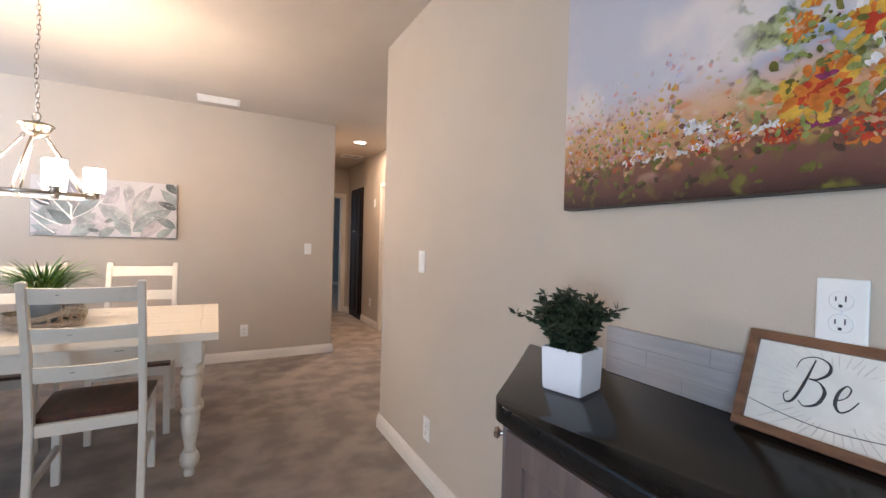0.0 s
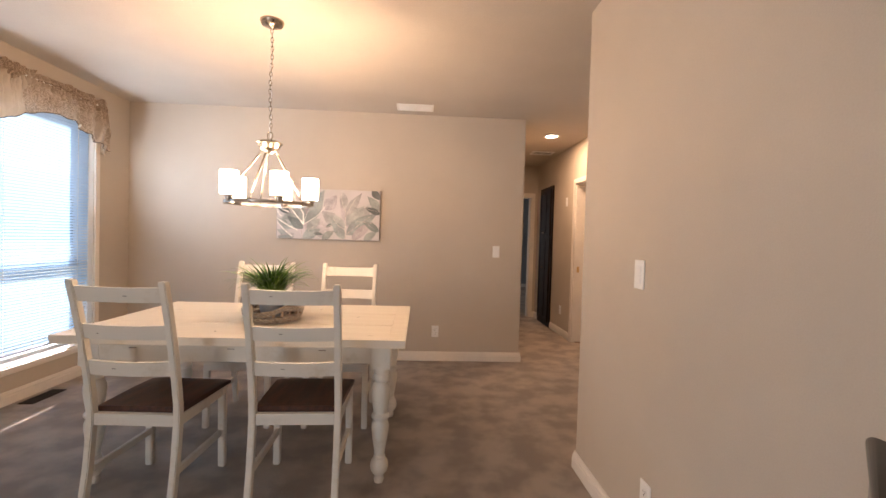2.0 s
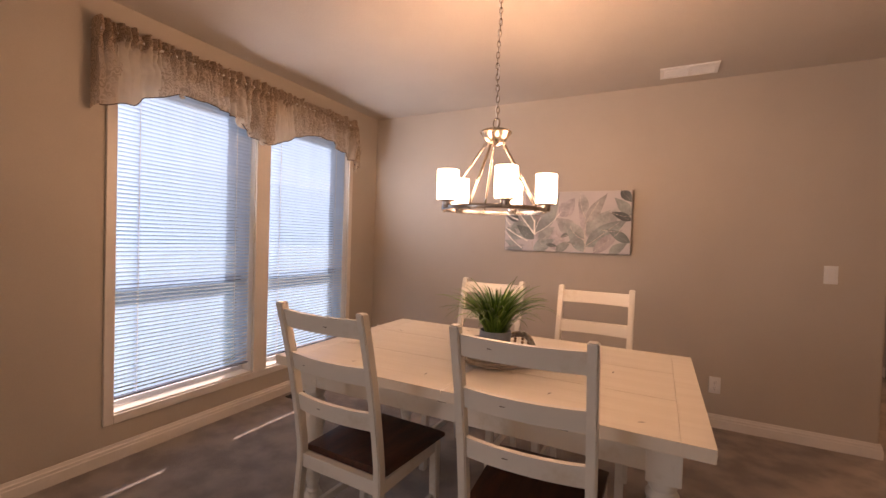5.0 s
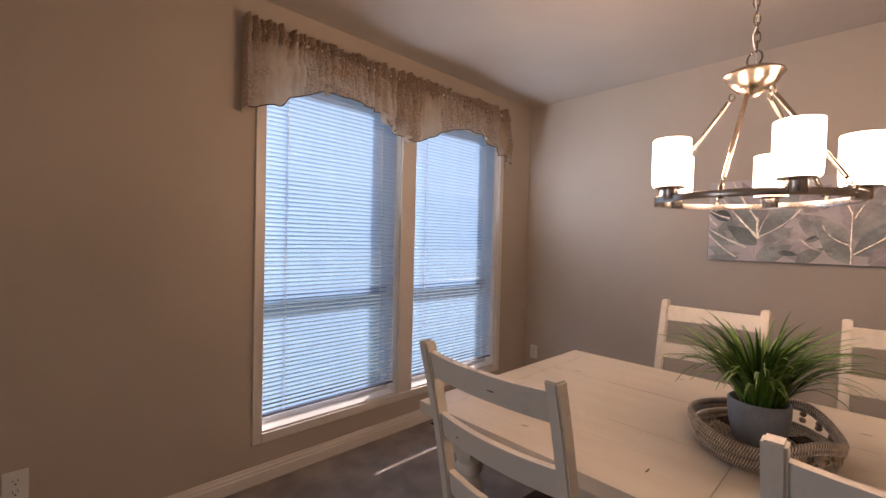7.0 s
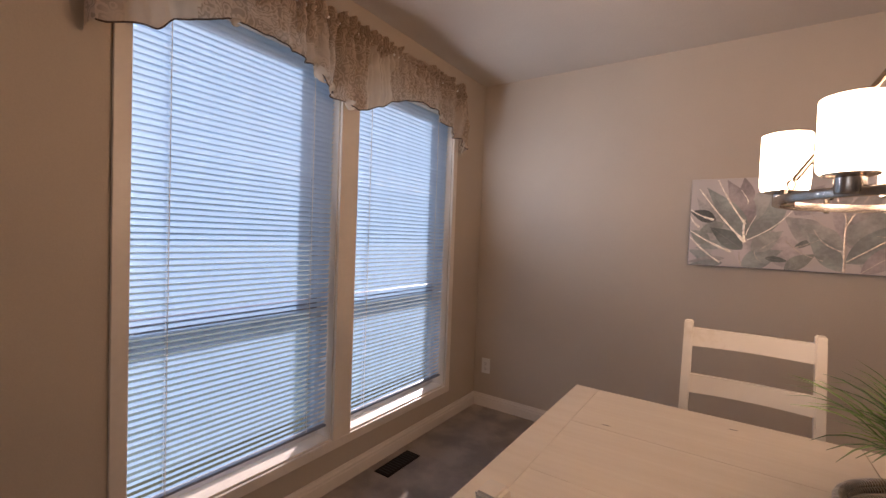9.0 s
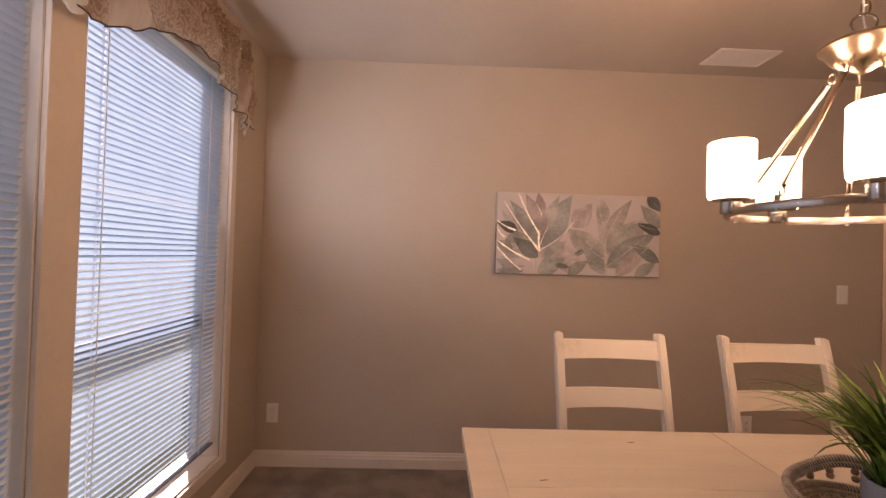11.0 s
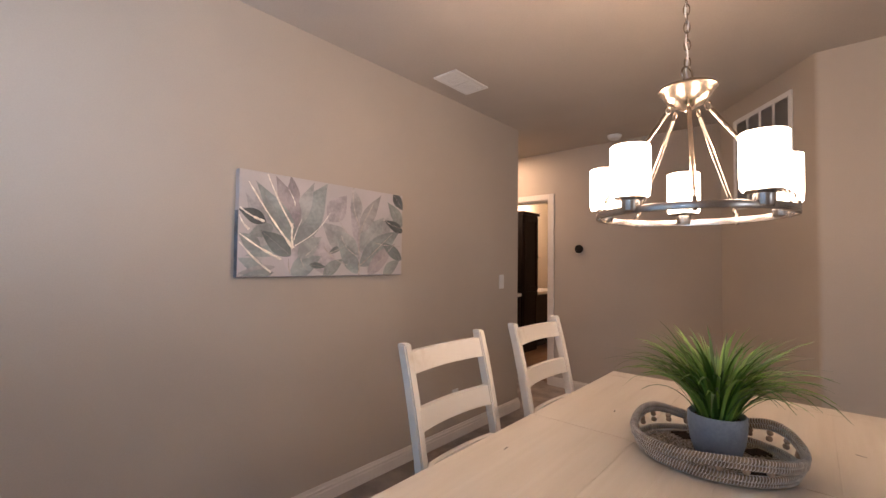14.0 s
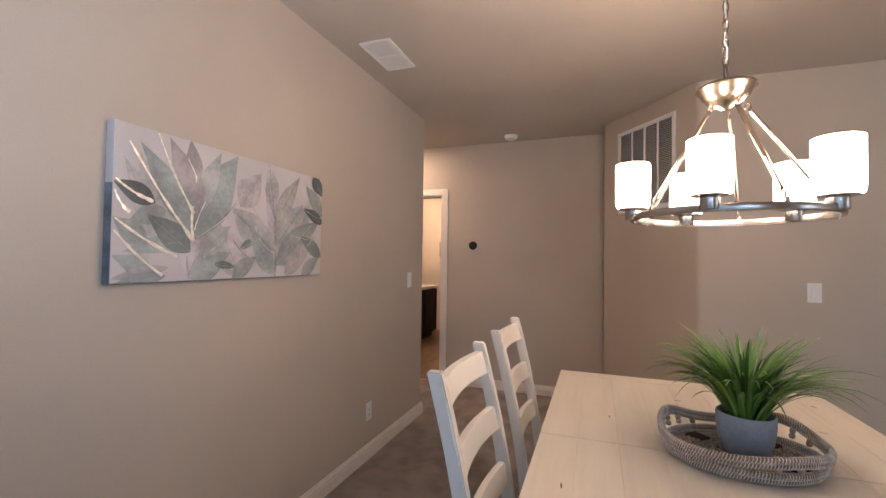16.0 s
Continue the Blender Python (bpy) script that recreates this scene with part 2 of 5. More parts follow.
def meadow_paint():
    """Loose oil painting: hazy sky, blue hill, ochre meadow with flecks, dark earth; local x to the viewer's left, z up."""
    m = bpy.data.materials.new("meadow_paint")
    m.use_nodes = True
    n, l = m.node_tree.nodes, m.node_tree.links
    b = n["Principled BSDF"]
    b.inputs["Roughness"].default_value = 0.5
    b.inputs["Specular IOR Level"].default_value = 0.12
    def math_node(op, a, c=0.0, clamp=False):
        k = n.new("ShaderNodeMath")
        k.operation, k.use_clamp = op, clamp
        for i, v in enumerate((a, c)):
            if isinstance(v, (int, float)):
                k.inputs[i].default_value = v
            else:
                l.new(v, k.inputs[i])
        return k.outputs[0]
    def band(v, lo, hi):
        k = n.new("ShaderNodeMapRange")
        k.interpolation_type = "SMOOTHSTEP"
        k.inputs["From Min"].default_value, k.inputs["From Max"].default_value = lo, hi
        l.new(v, k.inputs["Value"])
        return k.outputs[0]
    def blend(f, a, c):
        k = n.new("ShaderNodeMix")
        k.data_type = "RGBA"
        for key, v in (("Factor", f), ("A", a), ("B", c)):
            if isinstance(v, tuple):
                k.inputs[key].default_value = (*v, 1)
            elif isinstance(v, (int, float)):
                k.inputs[key].default_value = v
            else:
                l.new(v, k.inputs[key])
        return k.outputs["Result"]
    def ramp(v, stops):
        k = n.new("ShaderNodeValToRGB")
        e = k.color_ramp.elements
        while len(e) < len(stops):
            e.new(0.5)
        for q, (p, c) in zip(e, stops):
            q.position, q.color = p, (*c, 1)
        l.new(v, k.inputs[0])
        return k.outputs[0]
    tc = n.new("ShaderNodeTexCoord")
    def noise_node(scale, src, detail=4):
        k = n.new("ShaderNodeTexNoise")
        k.inputs["Scale"].default_value, k.inputs["Detail"].default_value = scale, detail
        l.new(src, k.inputs[0])
        return k
    w1 = noise_node(16, tc.outputs["Object"])
    sub_ = n.new("ShaderNodeVectorMath")
    sub_.operation = "MULTIPLY_ADD"
    l.new(w1.outputs["Color"], sub_.inputs[0])
    sub_.inputs[1].default_value = (0.06, 0.0, 0.05)
    l.new(tc.outputs["Object"], sub_.inputs[2])
    p = sub_.outputs[0]
    xyz = n.new("ShaderNodeSeparateXYZ")
    l.new(p, xyz.inputs[0])
    x, z = xyz.outputs[0], math_node("SUBTRACT", xyz.outputs[2], 0.025)
    right = math_node("SUBTRACT", 0.3, x)
    sky = blend(band(noise_node(3.2, tc.outputs["Object"]).outputs[0], 0.40, 0.60), (0.46, 0.45, 0.50), (0.64, 0.57, 0.53))
    sky = blend(band(z, 0.5, 0.8), sky, (0.38, 0.41, 0.46))
    hill_top = math_node("ADD", math_node("MULTIPLY", right, 0.24), 0.21)
    col = blend(band(math_node("SUBTRACT", z, hill_top), 0.02, -0.012), sky, (0.27, 0.34, 0.48))
    field = ramp(math_node("MULTIPLY", z, 3.0), [(0.0, (0.055, 0.03, 0.025)), (0.17, (0.15, 0.07, 0.055)), (0.30, (0.21, 0.10, 0.06)), (0.40, (0.42, 0.25, 0.11)), (0.56, (0.55, 0.33, 0.19)), (0.75, (0.55, 0.41, 0.37))])
    col = blend(band(z, 0.285, 0.20), col, field)
    moss = band(noise_node(22, p).outputs[0], 0.50, 0.75)
    col = blend(math_node("MULTIPLY", moss, band(z, 0.12, 0.03)), col, (0.16, 0.15, 0.03))
    palette = [(0.0, (0.50, 0.07, 0.02)), (0.16, (0.62, 0.22, 0.04)), (0.30, (0.32, 0.36, 0.10)), (0.42, (0.60, 0.36, 0.22)), (0.54, (0.66, 0.62, 0.66)), (0.66, (0.56, 0.28, 0.28)), (0.78, (0.09, 0.06, 0.04)), (0.9, (0.42, 0.34, 0.10)), (1.0, (0.64, 0.42, 0.06))]
    for scale, size, keep, zlo, zhi in ((19, 0.60, 0.40, 0.07, 0.24), (34, 0.60, 0.42, 0.09, 0.29), (60, 0.58, 0.55, 0.11, 0.34)):
        mp = n.new("ShaderNodeMapping")
        mp.inputs["Scale"].default_value = (1.0, 0.0, 1.25)
        mp.inputs["Location"].default_value = (scale * 0.37, 0, scale * 0.11)
        l.new(p, mp.inputs[0])
        vo = n.new("ShaderNodeTexVoronoi")
        vo.inputs["Scale"].default_value = scale
        l.new(mp.outputs[0], vo.inputs[0])
        rgb = n.new("ShaderNodeSeparateColor")
        l.new(vo.outputs["Color"], rgb.inputs[0])
        k = math_node("MULTIPLY", band(vo.outputs["Distance"], size, size * 0.35), math_node("GREATER_THAN", rgb.outputs[1], keep))
        k = math_node("MULTIPLY", k, math_node("MULTIPLY", band(z, zlo - 0.03, zlo + 0.01), band(z, zhi, zhi - 0.06)))
        col = blend(math_node("MULTIPLY", k, 0.6), col, ramp(rgb.outputs[0], palette))
    # tall blooms on the viewer's right
    region = math_node("MULTIPLY", band(x, 0.20, 0.12), math_node("MULTIPLY", band(z, 0.12, 0.17), band(z, 0.72, 0.60)))
    bushy = band(noise_node(16, p).outputs[0], 0.46, 0.54)
    col = blend(math_node("MULTIPLY", region, math_node("MULTIPLY", bushy, 0.85)), col, ramp(noise_node(45, p).outputs[0], [(0.38, (0.04, 0.04, 0.02)), (0.48, (0.17, 0.20, 0.06)), (0.60, (0.34, 0.37, 0.17))]))
    l.new(col, b.inputs["Base Color"])
    bp = n.new("ShaderNodeBump")
    bp.inputs["Strength"].default_value, bp.inputs["Distance"].default_value = 0.25, 0.002
    l.new(noise_node(70, p).outputs[0], bp.inputs["Height"])
    l.new(bp.outputs[0], b.inputs["Normal"])
    return m
M_MEADOW = meadow_paint()

# ---- building helpers ----
def part(name, bm, material, parent=None, label="", smooth=False):
    me = bpy.data.meshes.new(name)
    bmesh.ops.recalc_face_normals(bm, faces=bm.faces)
    bm.to_mesh(me)
    bm.free()
    me.materials.append(material)
    if smooth:
        me.polygons.foreach_set("use_smooth", [True] * len(me.polygons))
        me.set_sharp_from_angle(angle=radians(40))
    ob = new(name, me)
    if parent is not None:
        ob.parent = parent
    if label:
        ob["label"] = label
    return ob

def thing(name, at=(0, 0, 0), rz=0.0, label="", category="", group="", kind=""):
    ob = new(name)
    ob.empty_display_size = 0.05
    ob.matrix_world = pose(*at, 0, 0, rz)
    return tagged(ob, label, category, group, kind)

def solid(name, bm, material, label, category, kind="structure", smooth=False):
    return tagged(part(name, bm, material, None, "", smooth), label, category, "", kind)

def box(bm, x0, x1, y0, y1, z0, z1, bevel=0.0, seg=2):
    r = bmesh.ops.create_cube(bm, size=1)
    v = r["verts"]
    for p in v:
        p.co = ((x0 + x1) / 2 + p.co.x * (x1 - x0), (y0 + y1) / 2 + p.co.y * (y1 - y0), (z0 + z1) / 2 + p.co.z * (z1 - z0))
    if bevel:
        e = list({e for p in v for e in p.link_edges})
        bmesh.ops.bevel(bm, geom=e, offset=bevel, segments=seg, affect="EDGES", profile=0.6)
    return bm

def boxes(*rows, bevel=0.0):
    bm = bmesh.new()
    for r in rows:
        box(bm, *r, bevel=bevel)
    return bm

def lathe(bm, profile, seg=24, m=None):
    """Turn (radius, height) pairs about the z axis."""
    m = m or Matrix()
    rings = []
    for r, z in profile:
        if r < 1e-5:
            rings.append([bm.verts.new(m @ Vector((0, 0, z)))])
        else:
            rings.append([bm.verts.new(m @ Vector((r * math.cos(2 * math.pi * i / seg), r * math.sin(2 * math.pi * i / seg), z))) for i in range(seg)])
    for a, b in zip(rings, rings[1:]):
        for i in range(seg):
            j = (i + 1) % seg
            q = [a[i % len(a)], a[j % len(a)], b[j % len(b)], b[i % len(b)]]
            q = list(dict.fromkeys(q))
            if len(q) > 2:
                bm.faces.new(q)
    return bm

def tube(bm, pts, r, seg=8, closed=False, cap=True):
    """A round rod along points; r is one radius or one for each point."""
    pts = [Vector(p) for p in pts]
    k = len(pts)
    rad = r if isinstance(r, (list, tuple)) else [r] * k
    rings, up = [], None
    for i, p in enumerate(pts):
        a = pts[(i - 1) % k] if closed or i else p
        b = pts[(i + 1) % k] if closed or i < k - 1 else p
        d = (b - a).normalized()
        if up is None:
            up = d.orthogonal().normalized()
        u = (up - d * up.dot(d)).normalized()
        up = u
        w = d.cross(u)
        rings.append([bm.verts.new(p + (u * math.cos(2 * math.pi * j / seg) + w * math.sin(2 * math.pi * j / seg)) * rad[i]) for j in range(seg)])
    pairs = list(zip(rings, rings[1:])) + ([(rings[-1], rings[0])] if closed else [])
    for a, b in pairs:
        for j in range(seg):
            bm.faces.new((a[j], a[(j + 1) % seg], b[(j + 1) % seg], b[j]))
    if cap and not closed:
        bm.faces.new(rings[0][::-1])
        bm.faces.new(rings[-1])
    return bm

def prism(bm, pts, z0, z1):
    """A footprint raised from z0 to z1."""
    a = [bm.verts.new((x, y, z0)) for x, y in pts]
    b = [bm.verts.new((x, y, z1)) for x, y in pts]
    k = len(pts)
    for i in range(k):
        bm.faces.new((a[i], a[(i + 1) % k], b[(i + 1) % k], b[i]))
    bm.faces.new(a[::-1])
    bm.faces.new(b)
    return bm

def rounded(pts, which, r=0.018, seg=5):
    """Footprint with the corners named in which turned into small arcs."""
    out = []
    k = len(pts)
    for i, p in enumerate(pts):
        p = Vector(p)
        if i not in which:
            out.append((p.x, p.y))
            continue
        a = (Vector(pts[i - 1]) - p).normalized()
        b = (Vector(pts[(i + 1) % k]) - p).normalized()
        for s in range(seg + 1):
            f = s / seg
            q = p + a * r * (1 - f) ** 2 + b * r * f ** 2
            out.append((q.x, q.y))
    return out

def sweep(bm, path, profile):
    """A moulding: profile of (offset to the path's left, z) along plan points."""
    path = [Vector(p) for p in path]
    rings = []
    for i, p in enumerate(path):
        d1 = (p - path[i - 1]).normalized() if i else None
        d2 = (path[i + 1] - p).normalized() if i < len(path) - 1 else None
        n1 = Vector((-d1.y, d1.x)) if d1 else None
        n2 = Vector((-d2.y, d2.x)) if d2 else None
        n = n1 or n2
        if n1 and n2:
            n = (n1 + n2).normalized()
            n = n / max(0.3, n.dot(n1))
        rings.append([bm.verts.new((p.x + n.x * o, p.y + n.y * o, z)) for o, z in profile])
    for a, b in zip(rings, rings[1:]):
        for j in range(len(profile)):
            k = (j + 1) % len(profile)
            bm.faces.new((a[j], a[k], b[k], b[j]))
    bm.faces.new(rings[0])
    bm.faces.new(rings[-1][::-1])
    return bm

# ---- the large structure ----
H = 2.44
WX, NY, EX, TX, CX = -2.765, 4.715, 0.90, 1.913, 1.06
SY, ENDY = -4.0, 7.25
solid("floor", boxes((-2.93, 5.1, -4.15, 11.8, -0.12, 0.0)), M_CARPET, "taupe cut-pile carpet with brushed patches", "floor")
solid("ceiling", boxes((-2.93, 5.1, -4.15, 11.8, H, H + 0.12)), M_CEIL, "warm beige textured ceiling", "ceiling")
# window wall with two openings
W0, W1 = WX - 0.15, WX
A0, A1, B0, B1, WZ0, WZ1 = 2.418, 3.286, 3.402, 4.285, 0.253, 2.144
# gap from y -2.9 to -0.6 is added out of view, to admit daylight
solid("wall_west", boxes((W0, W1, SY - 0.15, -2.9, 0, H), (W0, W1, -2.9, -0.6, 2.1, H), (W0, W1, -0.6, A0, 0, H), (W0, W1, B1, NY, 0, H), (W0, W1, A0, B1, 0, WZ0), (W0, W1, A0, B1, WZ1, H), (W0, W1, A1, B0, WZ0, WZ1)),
      M_WALL, "beige painted window wall with an added unseen side opening", "wall")
solid("wall_north", prism(bmesh.new(), rounded([(W0, NY), (CX, NY), (CX, NY + 0.115), (W0, NY + 0.115)], (1,)), 0, H), M_WALL, "beige painted dining room wall", "wall")
solid("wall_hall_west", boxes((CX - 0.115, CX, NY + 0.115, ENDY, 0, H)), M_WALL, "beige painted hallway wall", "wall")
P1, P2 = (EX, 2.743), (1.66, 3.29)
solid("wall_east", prism(bmesh.new(), rounded([(EX, SY), P1, P2, (2.03, 3.29), (2.03, 2.9), (1.1, 2.4), (1.1, SY)], (1, 2)), 0, H), M_WALL,
      "beige painted partition with an angled end", "wall")
D0, D1, DZ = 4.86, 5.575, 1.94
L0, L1, LZ = 6.43, 6.97, 2.0
solid("wall_hall_east", boxes((TX, 2.03, 3.29, D0, 0, H), (TX, 2.03, D1, L0, 0, H), (TX, 2.03, L1, ENDY, 0, H), (TX, 2.03, D0, D1, DZ, H), (TX, 2.03, L0, L1, LZ, H)),
      M_WALL, "beige painted hallway wall with a bathroom doorway", "wall")
E0, E1 = 1.12, 1.81
solid("wall_hall_end", boxes((CX - 0.115, E0, ENDY, ENDY + 0.115, 0, H), (E1, 2.5, ENDY, ENDY + 0.115, 0, H), (E0, E1, ENDY, ENDY + 0.115, DZ, H)), M_WALL,
      "beige painted hallway end wall with a doorway", "wall")
solid("wall_south", boxes((W1, 1.1, SY - 0.15, SY, 0, H)), M_WALL, "beige painted south wall", "wall")
# bedroom and bathroom shells
# the bedroom's west wall has an added window gap, out of view, for its lamp
solid("wall_bedroom", boxes((-0.65, -0.55, 7.365, 9.0, 0, H), (-0.65, -0.55, 10.2, 11.6, 0, H), (-0.65, -0.55, 9.0, 10.2, 0, 0.8), (-0.65, -0.55, 9.0, 10.2, 2.0, H),
                            (-0.65, 3.6, 11.6, 11.7, 0, H), (3.5, 3.6, 7.365, 11.6, 0, H), (-0.65, 0.945, 7.265, 7.365, 0, H), (2.5, 3.6, 7.265, 7.365, 0, H)),
      M_GREYWALL, "grey painted bedroom walls", "wall")
solid("wall_bathroom", boxes((2.03, 5.0, 6.35, 6.42, 0, H), (4.9, 5.0, 3.6, 6.35, 0, H), (2.03, 5.0, 3.5, 3.6, 0, H), (2.03, 2.036, 3.6, D0, 0, H), (2.03, 2.036, D1, 6.35, 0, H), (2.03, 2.036, D0, D1, DZ, H)),
      M_BATHWALL, "cream painted bathroom walls", "wall")

# bathroom planks, each a board of its own
bath_floor = solid("bath_floor", boxes((2.0, 4.9, 3.6, 6.35, 0.0, 0.006)), M_WOODFLOOR, "brown wood-look plank floor", "floor")
bm = boxes((0, 0.9, 0, 0.118, 0, 0.005))
plank_mesh = part("plank", bm, M_WOODFLOOR, bath_floor)
plank_mesh.location = (1.95, 4.8, 0.006)
for r in range(12):
    for c in range(3):
        if r == 0 and c == 0:
            continue
        o = new("plank", plank_mesh.data)
        o.parent = bath_floor
        o.location = (1.95 + c * 0.905 + (r % 3) * 0.08, 4.8 + r * 0.121, 0.006)

# ---- trim ----
BASE = [(0.0, 0.0), (0.0, 0.092), (0.005, 0.092), (0.008, 0.078), (0.012, 0.072), (0.012, 0.060), (0.015, 0.055), (0.015, 0.0)]
def baseboard(path, flip=False):
    pts = path[::-1] if flip else path
    return solid("baseboard", sweep(bmesh.new(), pts, [(o + 0.0005, z) for o, z in BASE]), M_TRIM, "cream painted stepped baseboard", "baseboard")
baseboard([(WX, -0.6), (WX, NY), (CX, NY), (CX, ENDY)], True)
baseboard([(EX, 1.32), P1, P2, (TX, 3.29), (TX, D0 - 0.06)])
baseboard([(TX, D1 + 0.06), (TX, L0 - 0.002)])
baseboard([(TX, L1 + 0.002), (TX, ENDY), (E1 + 0.062, ENDY)])
baseboard([(-0.55, 11.6), (3.5, 11.6)], True)

def door_casing(name, axis, at, a, b, top, depth0, depth1, label):
    """Flat casing and jamb lining round an opening; axis is the wall's normal."""
    t = thing(name, (0, 0, 0), 0, label, "door", "", "structure")
    w, p = 0.06, 0.014
    def bx(u0, u1, n0, n1, z0, z1):
        return boxes((n0, n1, u0, u1, z0, z1) if axis == "x" else (u0, u1, n0, n1, z0, z1), bevel=0.003)
    part("casing_side", bx(a - w, a, at - p, at - 0.0005, 0, top + w), M_TRIM, t)
    part("casing_side", bx(b, b + w, at - p, at - 0.0005, 0, top + w), M_TRIM, t)
    part("casing_head", bx(a, b, at - p, at - 0.0005, top, top + w), M_TRIM, t)
    part("jamb", bx(a, a + 0.016, depth0, depth1, 0, top), M_TRIM, t)
    part("jamb", bx(b - 0.016, b, depth0, depth1, 0, top), M_TRIM, t)
    part("jamb_head", bx(a + 0.016, b - 0.016, depth0, depth1, top - 0.016, top), M_TRIM, t)
    return t
bath_door = door_casing("door_1", "x", TX, D0, D1, DZ, TX + 0.001, 2.034, "cream cased bathroom doorway with its door swung open")
door_casing("door_2", "y", ENDY, E0, E1, DZ, ENDY + 0.001, ENDY + 0.114, "cream cased doorway to a grey bedroom")
part("strike_plate", boxes((1.95, 1.978, D1 - 0.020, D1 - 0.0165, 0.86, 0.93), bevel=0.001), M_BRASS, bath_door, "brass strike plate")

def bath_leaf():
    t = thing("door_3", (2.04, D0 + 0.02, 0.012), 0, "white moulded bathroom door standing open", "door", "", "structure")
    part("leaf", boxes((0, 0.70, 0, 0.035, 0, 1.90), bevel=0.003), M_TRIM, t)
    for z0, z1, arch in ((0.15, 0.80, 0.0), (0.95, 1.68, 0.07)):
        pts = [(0.11, z0), (0.59, z0), (0.59, z1)]
        pts += [(0.59 - 0.48 * i / 10, z1 + arch * math.sin(math.pi * i / 10)) for i in range(1, 10)] + [(0.11, z1)]
        part("panel_moulding", tube(bmesh.new(), [(x, 0.038, z) for x, z in pts], 0.009, 6, True), M_TRIM, t, smooth=True)
    part("knob", lathe(bmesh.new(), [(0, 0.06), (0.02, 0.058), (0.027, 0.045), (0.02, 0.03), (0.009, 0.02), (0.009, 0.004), (0.028, 0.003), (0.028, 0)], 16, pose(0.64, 0.035, 0.9, -90)), M_BRASS, t, "brass knob", True)
bath_leaf()

# ---- windows, blinds ----
def window(name, y0, y1):
    t = thing(name, (0, 0, 0), 0, "tall white vinyl window behind a mini blind", "window", "", "structure")
    xo, xi = W0 + 0.01, W0 + 0.055
    f = 0.035
    part("window_frame", boxes((xo, xi, y0, y0 + f, WZ0, WZ1), (xo, xi, y1 - f, y1, WZ0, WZ1), (xo, xi, y0 + f, y1 - f, WZ0, WZ0 + f), (xo, xi, y0 + f, y1 - f, WZ1 - f, WZ1), bevel=0.002), M_VINYL, t)
    part("meeting_rail", boxes((xo + 0.005, xi + 0.006, y0 + f, y1 - f, 0.905, 0.960), bevel=0.002), M_SASH, t, "grey meeting rail")
    g = part("pane", boxes((xo + 0.015, xo + 0.019, y0 + f, y1 - f, WZ0 + f, WZ1 - f)), M_GLASS, t, "clear glass pane")
    g.visible_shadow = False
    part("reveal", boxes((xi + 0.001, W1 - 0.001, y0, y0 + 0.006, WZ0, WZ1), (xi + 0.001, W1 - 0.001, y1 - 0.006, y1, WZ0, WZ1), (xi + 0.001, W1 - 0.001, y0 + 0.006, y1 - 0.006, WZ1 - 0.006, WZ1)), M_TRIM, t)
    part("sill", boxes((xi + 0.001, W1 - 0.001, y0 + 0.006, y1 - 0.006, WZ0, WZ0 + 0.008)), M_TRIM, t)
    return t
window("window_1", A0, A1)
window("window_2", B0, B1)
wc = thing("window_casing", (0, 0, 0), 0, "flat cream casing round the paired windows", "trim", "", "structure")
c0, c1, cw = WX + 0.0005, WX + 0.016, 0.048
for nm, r in (("casing_side", (c0, c1, A0 - cw, A0, WZ0 - cw, WZ1 + cw)), ("casing_side", (c0, c1, B1, B1 + cw, WZ0 - cw, WZ1 + cw)), ("casing_mullion", (c0, c1, A1, B0, WZ0, WZ1)),
              ("casing_sill", (c0, c1, A0, B1, WZ0 - cw, WZ0)), ("casing_head", (c0, c1, A0, B1, WZ1, WZ1 + cw))):
    part(nm, boxes(r, bevel=0.003), M_TRIM, wc)

def blind(y0, y1):
    t = thing("mini_blind", (WX - 0.035, (y0 + y1) / 2, WZ0), 0, "white slatted mini blind lowered and half closed", "window blind", "dining window blinds")
    w = (y1 - y0) / 2 - 0.012
    top = WZ1 - WZ0 - 0.01
    part("headrail", boxes((-0.016, 0.016, -w, w, top - 0.028, top), bevel=0.003), M_WHITE, t)
    bm = bmesh.new()
    rows = []
    c = 0.72 * w
    ys = [-w, -c - 0.0014, -c + 0.0014, c - 0.0014, c + 0.0014, w]
    for i in range(7):
        u = (i / 6 - 0.5) * 0.0245
        rows.append([bm.verts.new((u, yy, 0.0028 * (1 - (2 * u / 0.0245) ** 2))) for yy in ys])
    for i, (a, b) in enumerate(zip(rows, rows[1:])):
        for j in range(5):
            if j in (1, 3) and i in (2, 3):
                continue  # cord holes
            bm.faces.new((a[j], a[j + 1], b[j + 1], b[j]))
    slat = part("slat", bm, M_SLAT, t, smooth=True)
    n = int((top - 0.028 - 0.080) / 0.0228)
    for i in range(n):
        o = slat if i == 0 else new("slat", slat.data)
        o.parent = t
        o.matrix_local = pose(0, 0, 0.092 + i * 0.0228, 0, -53, 0)
    part("bottom_rail", boxes((-0.013, 0.013, -w, w, 0.068, 0.078), bevel=0.003), M_SASH, t, "grey bottom rail")
    for s in (-0.72, 0.72):
        for dx in (-0.0085, 0.0085):
            part("ladder_cord", tube(bmesh.new(), [(dx, s * w, 0.072), (dx, s * w, top - 0.03)], 0.0016, 6), M_WHITE, t)
    return t
blind(A0, A1)
blind(B0, B1)

